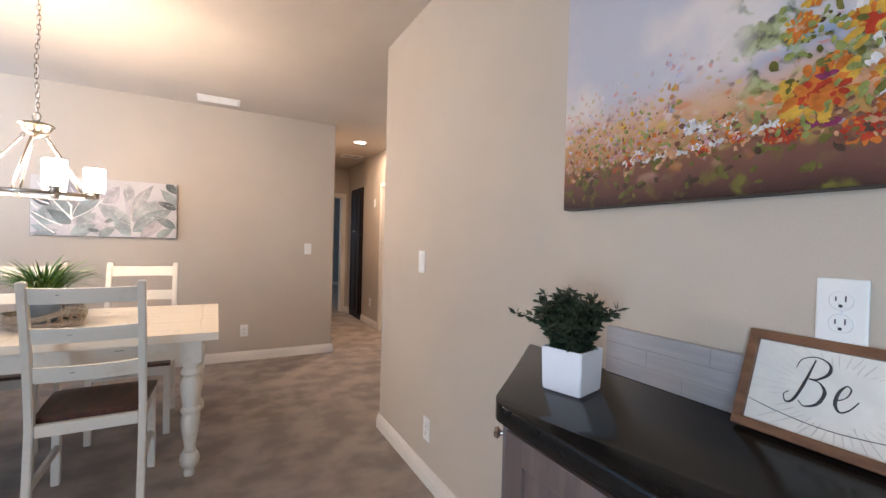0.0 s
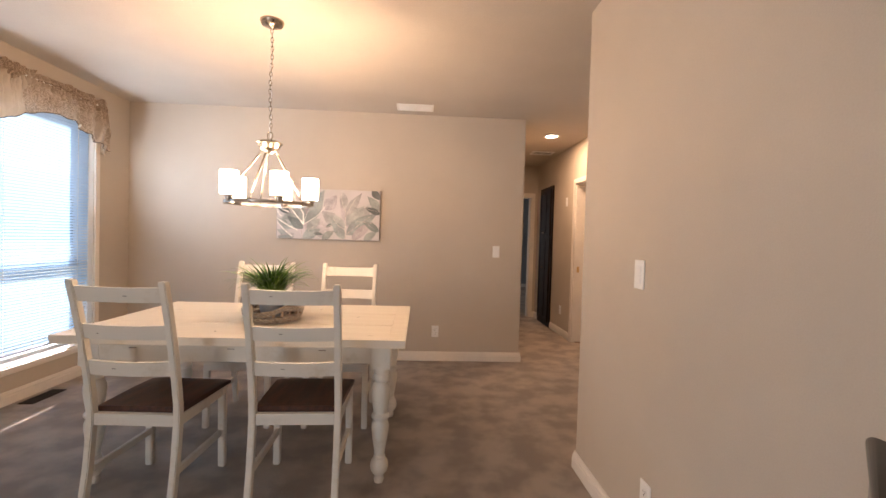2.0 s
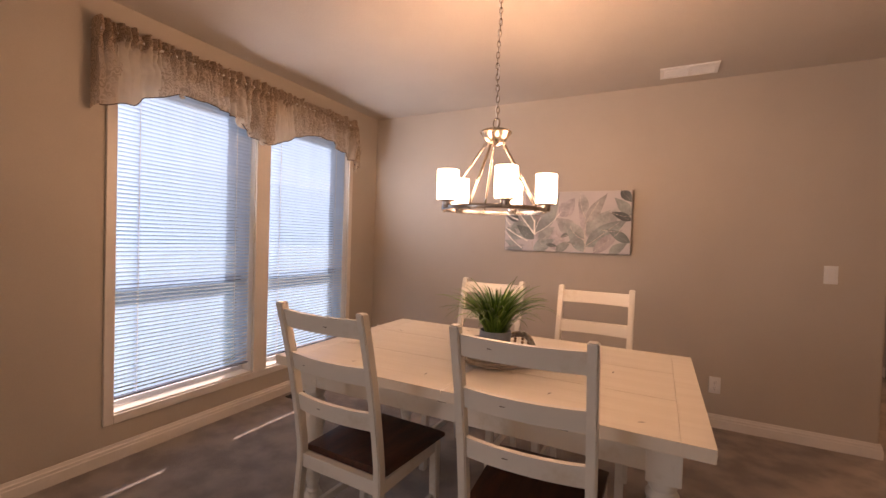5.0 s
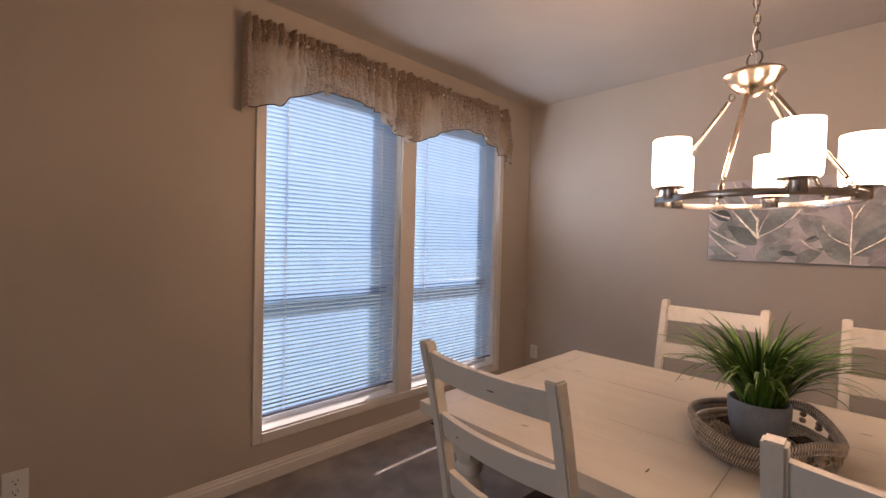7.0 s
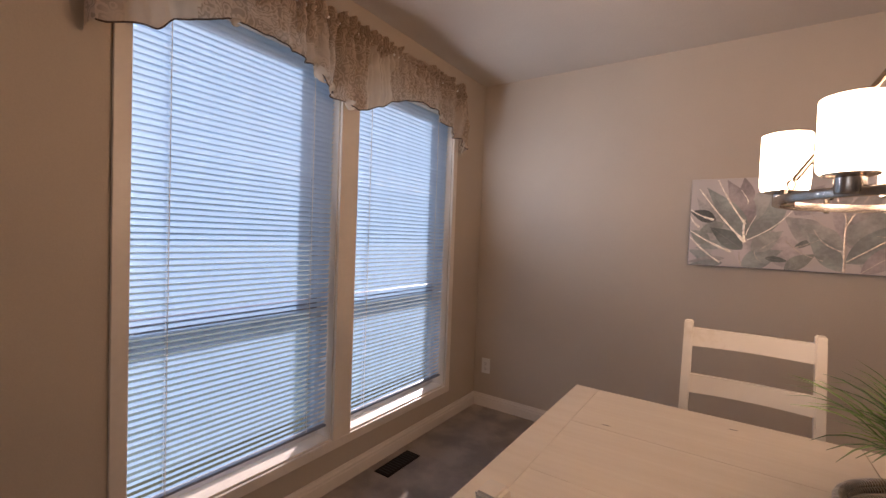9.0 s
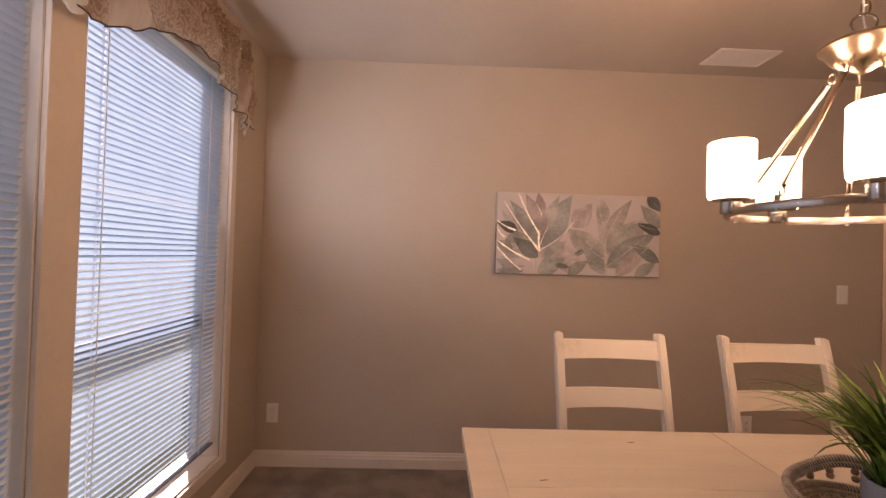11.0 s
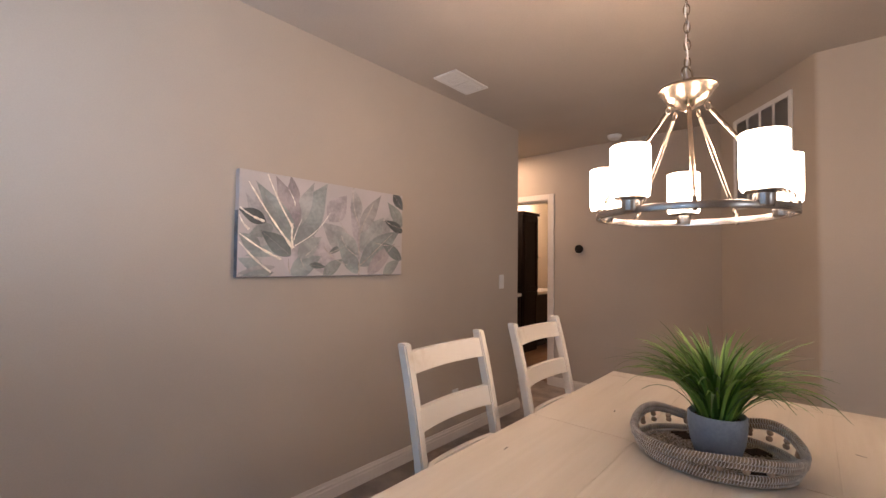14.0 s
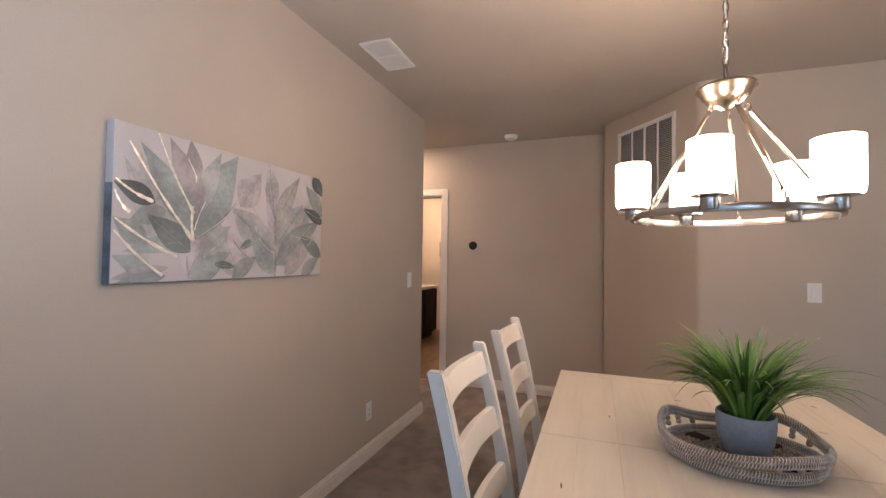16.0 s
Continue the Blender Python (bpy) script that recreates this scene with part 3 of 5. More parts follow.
def valance():
    y0, y1, ztop = 2.300, 4.330, 2.310
    t = thing("valance", (0, 0, 0), 0, "tan patterned gathered fabric valance with two scallops", "curtain")
    nu, nv = 330, 30
    lows = [(y0, 1.872), (2.445, 1.905), (2.52, 1.968), (2.70, 2.036), (2.80, 2.040), (2.92, 2.030), (3.05, 2.012), (3.144, 1.943), (3.31, 1.880), (3.488, 1.944), (3.58, 2.003), (3.76, 2.052), (3.985, 2.050), (4.10, 1.985), (4.24, 1.945), (y1, 1.890)]
    def low(y):
        for (a, p), (b, q) in zip(lows, lows[1:]):
            if y <= b:
                f = (y - a) / (b - a)
                f = f * f * (3 - 2 * f)
                return p + (q - p) * f
        return lows[-1][1]
    def depth(y, f):
        # f runs from the hem (0) to the top ruffle (1)
        g = -0.026 * (1 - abs(math.sin(y * 31 + 2.2 * math.sin(y * 7)))) ** 2 - 0.016 * (1 - abs(math.sin(y * 67 + 1.5 * math.sin(y * 9)))) ** 2
        g *= 0.2 + 1.3 * f ** 1.5
        if f > 0.70:
            g -= 0.046 * min(1, (f - 0.70) / 0.08) * (1 - abs(math.sin(y * 74 + 2.5 * math.sin(y * 13)))) ** 1.5
        swag = 0.35 + 0.65 * math.sin(math.pi * (y - y0) / 1.03 + 0.2) ** 4 if f < 0.8 else 0.7
        folds = -0.085 * (1 - abs(math.sin(y * 9.5 + 1.6 * math.sin(y * 6.1)))) ** 2 * (1.1 - swag) - 0.045 * (1 - abs(math.sin(y * 17 + 2 * math.sin(y * 4.3)))) ** 2 * (1.1 - swag)
        crush = (0.005 + 0.014 * f * f) * noise.noise(Vector((y * 30, f * 14, 3.0))) + 0.022 * noise.noise(Vector((y * 9, f * 4, 7.0)))
        return 0.098 + g + folds * (1 - 0.35 * f) + crush + 0.014 * swag * (1 - f)
    def plain(y, f, which):
        e = 0.03 * noise.noise(Vector((y * 4, f * 5, 1.0)))
        for a, b in which:
            if a + e + 0.03 * f < y < b + e - 0.05 * (1 - f) and f < 0.74 + 0.05 * math.sin(y * 50):
                return True
        return False
    def sheet(off, swag, which):
        bm = bmesh.new()
        grid = []
        for i in range(nu + 1):
            y = y0 + (y1 - y0) * i / nu
            zb = low(y) + 0.004 * math.sin(y * 40)
            col = []
            for j in range(nv + 1):
                f = j / nv
                z = zb + (ztop + 0.006 * math.sin(y * 90) + 0.004 * math.sin(y * 37) - zb) * f
                d = depth(y, f)
                if 0.83 < f < 0.93:
                    d -= 0.012 * math.sin((f - 0.83) / 0.10 * math.pi) - 0.014
                col.append(bm.verts.new((WX + d + off, y, z)))
            grid.append(col)
        for a, b in zip(grid, grid[1:]):
            for j in range(nv):
                if plain(a[j].co.y, j / nv, which) == swag:
                    bm.faces.new((a[j], b[j], b[j + 1], a[j + 1]))
        return bm, grid
    swags = ((2.375, 2.62), (3.36, 3.60))
    for one in swags:
        bm, grid = sheet(0.0, True, (one,))
        bmesh.ops.delete(bm, geom=[v for v in bm.verts if not v.link_faces], context="VERTS")
        part("swag", bm, M_SWAG, t, "plain cream swag fabric", True)
    bm, grid = sheet(0.0, False, swags)
    hem = [g[0].co.copy() for g in grid]
    bmesh.ops.delete(bm, geom=[v for v in bm.verts if not v.link_faces], context="VERTS")
    part("fabric", bm, M_VALANCE, t, smooth=True)
    part("hem_piping", tube(bmesh.new(), hem, 0.0028, 5), M_BROWNWEAVE, t, "dark piped hem", True)
    for y, s in ((y0, -1), (y1, 1)):
        bm = bmesh.new()
        g = []
        for i in range(7):
            g.append([bm.verts.new((WX + 0.003 + (depth(y, j / 8) - 0.003) * i / 6, y + s * 0.010 * math.sin(math.pi * i / 6) * math.sin(j * 0.9 + 1), low(y) - 0.02 * (1 - i / 6) + (ztop - low(y)) * j / 8)) for j in range(9)])
        for a, b in zip(g, g[1:]):
            for j in range(8):
                bm.faces.new((a[j], b[j], b[j + 1], a[j + 1]))
        part("return_end", bm, M_VALANCE, t, smooth=True)
    part("curtain_rod", tube(bmesh.new(), [(WX + 0.002, y0 + 0.004, ztop - 0.05), (WX + 0.055, y0 + 0.006, ztop - 0.05), (WX + 0.055, y1 - 0.006, ztop - 0.05), (WX + 0.002, y1 - 0.004, ztop - 0.05)], 0.007, 8), M_WHITE, t)
    # turned corners of the hem that show the pale lining
    for yc, wide, drop in ((y1 - 0.01, 0.055, 0.075), (2.70, 0.030, 0.030), (3.085, 0.050, 0.060), (3.16, 0.040, 0.050), (3.255, 0.030, 0.045), (4.03, 0.030, 0.030)):
        bm = bmesh.new()
        g = []
        for i in range(9):
            f = i / 8
            yy = yc - wide / 2 + wide * f
            x = WX + (depth(min(yy, y1), 0.0) + 0.004 if yc < y1 - 0.05 else 0.085 - 0.04 * f)
            g.append([bm.verts.new((x + 0.010 * math.sin(j * 1.1 + f * 2), yy + 0.006 * math.sin(j * 1.7), low(min(yy, y1)) + 0.35 * drop - drop * j / 4 * (0.35 + 0.65 * math.sin(math.pi * (0.15 + 0.7 * f))))) for j in range(5)])
        for a, b in zip(g, g[1:]):
            for j in range(4):
                bm.faces.new((a[j], b[j], b[j + 1], a[j + 1]))
        part("lining_tail", bm, M_SWAG, t, "pale lining at the turned hem", True)
valance()

# ---- outside ----
solid("ground", boxes((-400, 400, -400, 400, -0.75, -0.6)), M_GROUND, "green lawn of the yard outside", "ground")

# dark wall added far off to block the bright horizon between the slats
solid("backdrop", boxes((-66, -64, -160, 160, -0.6, 11)), M_BACKDROP, "added dark backdrop beyond the blinds", "trees")

# ---- wall plates and fittings ----
def switch_plate(name, at, rz, outlet, label):
    """Local y is the wall's outward normal."""
    t = thing(name, at, rz, label, "outlet" if outlet else "light switch")
    part("plate", boxes((-0.035, 0.035, 0.0005, 0.006, -0.0575, 0.0575), bevel=0.003), M_WHITE, t)
    if outlet:
        for s in (-0.0195, 0.0195):
            part("socket", lathe(bmesh.new(), [(0.0165, 0), (0.0165, 0.002), (0.0155, 0.0028), (0, 0.0028)], 20, Matrix.Translation((0, 0.006, s)) @ pose(0, 0, 0, -90)), M_WHITE, t)
            part("slot", boxes((-0.0075, -0.0055, 0.0085, 0.0092, s - 0.001, s + 0.009), (0.0055, 0.0075, 0.0085, 0.0092, s - 0.001, s + 0.007), (-0.0025, 0.0025, 0.0085, 0.0092, s - 0.011, s - 0.006)), M_SLOT, t, "dark socket slots")
        part("screw", lathe(bmesh.new(), [(0.003, 0), (0.003, 0.001), (0, 0.0012)], 10, Matrix.Translation((0, 0.006, 0)) @ pose(0, 0, 0, -90)), M_VINYL, t)
    else:
        part("rocker", boxes((-0.0165, 0.0165, 0.006, 0.0095, -0.0335, 0.0335), bevel=0.0025), M_WHITE, t)
        part("rocker_gap", boxes((-0.0185, 0.0185, 0.0055, 0.0064, -0.0355, 0.0355)), M_VINYL, t)
    return t
switch_plate("light_switch", (0.791, NY, 1.108), 180, False, "white rocker light switch on the beige wall")
switch_plate("wall_outlet", (0.202, NY, 0.295), 180, True, "white duplex outlet low on the beige wall")
switch_plate("wall_outlet", (-2.665, NY, 0.312), 180, True, "white duplex outlet beside the room's corner")
switch_plate("wall_outlet", (WX, 1.537, 0.325), -90, True, "white duplex outlet low on the window wall")
switch_plate("light_switch", (EX, 2.148, 1.103), 90, False, "white rocker light switch on the partition")
switch_plate("wall_outlet", (EX, 2.043, 0.27), 90, True, "white duplex outlet low on the partition")
switch_plate("wall_outlet", (EX, 0.478, 1.10), 90, True, "white duplex outlet above the buffet counter")
switch_plate("wall_outlet", (TX, 5.993, 0.328), 90, True, "white duplex outlet in the hallway")
switch_plate("light_switch", (TX, 5.877, 1.747), 90, False, "small white wall box high in the hallway")

th = thing("thermostat", (TX, 4.523, 1.412), 90, "black rounded thermostat on a pale backplate", "thermostat")
part("backplate", lathe(bmesh.new(), [(0, 0.0005), (0.046, 0.0005), (0.046, 0.005), (0, 0.005)], 28, pose(0.004, 0, -0.004, -90)), M_TRIM, th)
part("dial", lathe(bmesh.new(), [(0.041, 0.005), (0.043, 0.012), (0.043, 0.022), (0.038, 0.027), (0, 0.028)], 28, pose(0, 0, 0, -90)), M_BLACK, th, "black glossy dial", True)
sm = thing("smoke_detector", (1.72, 4.113, H), 0, "round white smoke detector on the ceiling", "smoke detector")
part("base", lathe(bmesh.new(), [(0, -0.0005), (0.062, -0.0005), (0.062, -0.012), (0, -0.012)], 28), M_WHITE, sm, "", True)
part("cover", lathe(bmesh.new(), [(0.056, -0.012), (0.054, -0.028), (0.040, -0.038), (0, -0.040)], 28), M_WHITE, sm, "", True)

def ceiling_vent(cx, cy, lx, ly, n, label, along_x=True, dark=0):
    t = thing("ceiling_vent", (cx, cy, H), 0, label, "vent")
    f = 0.022
    part("backing", boxes((-lx / 2 + f, lx / 2 - f, -ly / 2 + f, ly / 2 - f, -0.003, -0.0005)), M_SLOT if dark else M_VINYL, t)
    part("frame", boxes((-lx / 2, lx / 2, -ly / 2, -ly / 2 + f, -0.010, -0.0005), (-lx / 2, lx / 2, ly / 2 - f, ly / 2, -0.010, -0.0005), (-lx / 2, -lx / 2 + f, -ly / 2 + f, ly / 2 - f, -0.010, -0.0005),
                        (lx / 2 - f, lx / 2, -ly / 2 + f, ly / 2 - f, -0.010, -0.0005), bevel=0.002), M_WHITE, t)
    w = ly - 2 * f
    s0 = part("louvre", boxes((-lx / 2 + f, lx / 2 - f, -w / n * 0.36, w / n * 0.36, -0.0012, 0.0012)), M_WHITE, t)
    for i in range(n):
        o = s0 if i == 0 else new("louvre", s0.data)
        o.parent = t
        o.matrix_local = pose(0, -w / 2 + w * (i + 0.5) / n, -0.007, 14)
    part("centre_bar", boxes((-0.004, 0.004, -w / 2, w / 2, -0.0115, -0.009)), M_WHITE, t)
    return t
ceiling_vent(-0.052, 4.478, 0.34, 0.185, 14, "white louvred air register in the ceiling")
ceiling_vent(1.66, 6.22, 0.30, 0.20, 5, "white ceiling return vent with a dark slot", dark=1)
rl = thing("recessed_light", (1.505, 5.313, H), 0, "lit round recessed ceiling light", "ceiling light")
part("trim_ring", lathe(bmesh.new(), [(0.065, -0.0005), (0.088, -0.0005), (0.088, -0.004), (0.070, -0.008), (0.065, -0.006)], 32), M_WHITE, rl, "", True)
part("lens", lathe(bmesh.new(), [(0, -0.004), (0.066, -0.004), (0.066, -0.001), (0, -0.001)], 32), M_DISC, rl, "glowing warm lens")
area_lamp("hall_bulb", look((1.505, 5.313, H - 0.012), (1.505, 5.3131, 0)), 0.1, 0.1, HALL_BULB, WARM)

def return_grille():
    d = (Vector(P2) - Vector(P1)).normalized()
    a = Vector((1.04, P1[1] + (1.04 - P1[0]) * d.y / d.x))
    t = thing("return_air_grille", (a.x, a.y, 1.66), math.degrees(math.atan2(d.y, d.x)), "large white louvred return air grille high on the angled wall", "vent")
    w, h, f = 0.58, 0.65, 0.028
    part("frame", boxes((0, w, 0.0005, 0.012, 0, f), (0, w, 0.0005, 0.012, h - f, h), (0, f, 0.0005, 0.012, f, h - f), (w - f, w, 0.0005, 0.012, f, h - f), bevel=0.002), M_WHITE, t)
    part("backing", boxes((f, w - f, 0.0005, 0.002, f, h - f)), M_SLOT, t, "dark duct behind the louvres")
    for k in (1, 2, 3):
        x = f + (w - 2 * f) * k / 4
        part("divider", boxes((x - 0.005, x + 0.005, 0.002, 0.0125, f, h - f)), M_WHITE, t)
    n = 46
    s0 = part("louvre", boxes((f, w - f, -0.0055, 0.0055, -0.0006, 0.0006)), M_WHITE, t)
    for i in range(n):
        o = s0 if i == 0 else new("louvre", s0.data)
        o.parent = t
        o.matrix_local = pose(0, 0.006, f + (h - 2 * f) * (i + 0.5) / n, -40)
return_grille()

fr = thing("floor_register", (-2.65, 3.68, 0.0), 0, "dark metal floor register by the window wall", "vent")
part("plate", boxes((-0.05, 0.05, -0.14, 0.14, 0.001, 0.006), bevel=0.002), M_DARKWOOD, fr)
for i in range(12):
    part("fin", boxes((-0.036, 0.036, -0.12 + i * 0.0215, -0.114 + i * 0.0215, 0.006, 0.009)), M_SLOT, fr)

# ---- linen cabinet and bathroom ----
def shaker_door(name, parent, y0, y1, z0, z1, x, material, knob_y=None, knob_z=None):
    """A framed door whose face looks to -x."""
    s = 0.055
    d = part(name, boxes((x - 0.018, x, y0, y0 + s, z0, z1), (x - 0.018, x, y1 - s, y1, z0, z1), (x - 0.018, x, y0 + s, y1 - s, z0, z0 + s), (x - 0.018, x, y0 + s, y1 - s, z1 - s, z1), bevel=0.002), material, parent)
    part("panel", boxes((x - 0.010, x - 0.001, y0 + s, y1 - s, z0 + s, z1 - s)), material, d)
    if knob_y is not None:
        part("knob", lathe(bmesh.new(), [(0, 0.026), (0.010, 0.024), (0.013, 0.017), (0.006, 0.010), (0.006, 0.0)], 14, pose(x - 0.018, knob_y, knob_z, 0, -90)), M_NICKEL, d, "nickel knob", True)
    return d
lc = thing("linen_cabinet", (0, 0, 0), 0, "dark espresso built-in linen cabinet in the hallway wall", "cabinet")
part("body", boxes((TX - 0.002, TX + 0.38, L0 + 0.002, L1 - 0.002, 0.0, LZ - 0.002)), M_DARKWOOD, lc)
part("face_frame", boxes((TX - 0.022, TX - 0.003, L0 - 0.03, L0 + 0.03, 0, LZ + 0.03), (TX - 0.022, TX - 0.003, L1 - 0.03, L1 + 0.03, 0, LZ + 0.03), (TX - 0.022, TX - 0.003, L0 + 0.03, L1 - 0.03, LZ - 0.04, LZ + 0.03),
                          (TX - 0.022, TX - 0.003, L0 + 0.03, L1 - 0.03, 1.27, 1.33), (TX - 0.022, TX - 0.003, L0 + 0.03, L1 - 0.03, 0.0, 0.09)), M_DARKWOOD, lc)
ym = (L0 + L1) / 2
for a, b, k in ((L0 + 0.02, ym - 0.002, ym - 0.03), (ym + 0.002, L1 - 0.02, ym + 0.03)):
    shaker_door("cabinet_door", lc, a, b, 1.31, LZ - 0.02, TX - 0.023, M_DARKWOOD, k, 1.36)
    shaker_door("cabinet_door", lc, a, b, 0.07, 1.29, TX - 0.023, M_DARKWOOD, k, 0.85)

def vanity(x0, x1, yb, label):
    t = thing("vanity_cabinet", (0, 0, 0), 0, label, "cabinet")
    yf = 5.86
    part("body", boxes((x0, x1, yf, yb, 0.10, 0.80)), M_DARKWOOD, t)
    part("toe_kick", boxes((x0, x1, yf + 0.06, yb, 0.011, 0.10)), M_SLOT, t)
    n = max(2, round((x1 - x0) / 0.40))
    w = (x1 - x0) / n
    for i in range(n):
        a, b = x0 + i * w + 0.004, x0 + (i + 1) * w - 0.004
        s = 0.055
        d = part("cabinet_door", boxes((a, a + s, yf - 0.019, yf - 0.001, 0.115, 0.785), (b - s, b, yf - 0.019, yf - 0.001, 0.115, 0.785), (a + s, b - s, yf - 0.019, yf - 0.001, 0.115, 0.17), (a + s, b - s, yf - 0.019, yf - 0.001, 0.73, 0.785), bevel=0.002), M_DARKWOOD, t)
        part("panel", boxes((a + s, b - s, yf - 0.010, yf - 0.001, 0.17, 0.73)), M_DARKWOOD, d)
        kx = b - 0.03 if i % 2 == 0 else a + 0.03
        part("knob", lathe(bmesh.new(), [(0, 0.026), (0.010, 0.024), (0.013, 0.017), (0.006, 0.010), (0.006, 0.0)], 14, pose(kx, yf - 0.019, 0.74, 90)), M_NICKEL, d, "nickel knob", True)
    part("countertop", boxes((x0 - 0.0, x1, yf - 0.03, yb, 0.801, 0.845), bevel=0.006), M_BATHTOP, t, "white vanity countertop")
    return t
vanity(2.04, 3.0, 6.349, "dark espresso vanity cabinet under a mirror")
vanity(3.42, 4.35, 6.349, "dark espresso vanity cabinet at the bathroom's end")
tw = thing("tower_cabinet", (0, 0, 0), 0, "tall dark espresso tower cabinet between two vanities", "cabinet")
part("body", boxes((3.002, 3.418, 5.82, 6.349, 0.011, 1.96)), M_DARKWOOD, tw)
for z0, z1 in ((0.10, 0.86), (0.88, 1.93)):
    d = part("cabinet_door", boxes((3.02, 3.08, 5.80, 5.819, z0, z1), (3.34, 3.40, 5.80, 5.819, z0, z1), (3.08, 3.34, 5.80, 5.819, z0, z0 + 0.06), (3.08, 3.34, 5.80, 5.819, z1 - 0.06, z1), bevel=0.002), M_DARKWOOD, tw)
    part("panel", boxes((3.08, 3.34, 5.809, 5.819, z0 + 0.06, z1 - 0.06)), M_DARKWOOD, d)
    part("knob", lathe(bmesh.new(), [(0, 0.026), (0.010, 0.024), (0.013, 0.017), (0.006, 0.010), (0.006, 0.0)], 14, pose(3.37, 5.80, 0.80 if z0 < 0.5 else 1.35, 90)), M_NICKEL, d, "nickel knob", True)
part("crown", boxes((2.985, 3.435, 5.79, 6.349, 1.96, 2.0), bevel=0.004), M_DARKWOOD, tw)

def tiles(x0, x1):
    t = thing("tile_backsplash", (0, 6.349, 0.846), 0, "beige tile backsplash behind the vanity", "backsplash", "", "structure")
    k = round((x1 - x0) / 0.12)
    first = part("tile", boxes((0.001, 0.117, -0.010, -0.001, 0.0, 0.118), bevel=0.002), M_TILE, t)
    for i in range(k):
        o = first if i == 0 else new("tile", first.data)
        o.parent = t
        o.location = (x0 + i * 0.12, 0, 0)
    part("border", boxes((x0, x0 + k * 0.12, -0.012, -0.001, 0.12, 0.145), bevel=0.002), M_TILE, t)
tiles(2.04, 3.0)
tiles(3.42, 4.35)
mi = thing("bathroom_mirror", (0, 0, 0), 0, "framed medicine cabinet mirror over the vanity", "mirror")
part("glass", boxes((2.375, 2.84, 6.325, 6.330, 1.10, 1.72)), M_MIRROR, mi, "clear mirror glass")
part("frame", boxes((2.345, 2.375, 6.315, 6.349, 1.07, 1.75), (2.84, 2.87, 6.315, 6.349, 1.07, 1.75), (2.375, 2.84, 6.315, 6.349, 1.07, 1.10), (2.375, 2.84, 6.331, 6.349, 1.10, 1.72), bevel=0.002), M_FRAMEWOOD, mi)
part("cornice", boxes((2.33, 2.885, 6.30, 6.349, 1.72, 1.775), bevel=0.006), M_TRIM, mi, "cream cornice")
lb = thing("vanity_light", (0, 0, 0), 0, "lit vanity light bar with four globes", "wall light")
part("bar", boxes((2.30, 2.86, 6.31, 6.349, 2.08, 2.14), bevel=0.006), M_NICKEL, lb)
for i in range(4):
    x = 2.36 + i * 0.145
    part("globe", lathe(bmesh.new(), [(0, -0.06), (0.035, -0.055), (0.062, -0.02), (0.064, 0.01), (0.05, 0.045), (0.025, 0.06), (0, 0.06)], 20, Matrix.Translation((x, 6.25, 2.02))), M_BATHGLOW, lb, "glowing frosted globe", True)
    part("socket", tube(bmesh.new(), [(x, 6.31, 2.10), (x, 6.26, 2.08)], 0.02, 12), M_NICKEL, lb)
    point_lamp("bath_bulb_and_fill", (x, 6.10, 1.98), BATH_BULB_AND_FILL, WARM, 0.05)
# fill lamp added without a fixture, brightens the bathroom's far wall
point_lamp("bath_bulb_and_fill", (3.9, 6.1, 2.0), BATH_BULB_AND_FILL * 44, WARM, 0.06)
fa = thing("faucet", (2.58, 6.22, 0.846), 0, "chrome basin faucet on the vanity top", "faucet")
part("spout", tube(bmesh.new(), [(0, 0, 0), (0, 0, 0.08), (0, -0.03, 0.11), (0, -0.09, 0.10)], 0.011, 10), M_NICKEL, fa, "", True)
for s in (-0.09, 0.09):
    part("handle", tube(bmesh.new(), [(s, 0, 0), (s, 0, 0.045), (s * 1.4, -0.01, 0.065)], 0.009, 10), M_NICKEL, fa, "", True)
rg = thing("towel_ring", (4.897, 5.95, 1.5), 0, "small towel holder on the bathroom wall", "towel holder")
part("mount", boxes((-0.03, -0.001, -0.02, 0.02, 0.08, 0.13), bevel=0.003), M_NICKEL, rg)
part("towel", boxes((-0.045, -0.012, -0.055, 0.055, -0.18, 0.08), bevel=0.012), M_SPLASH, rg, "hanging grey hand towel")

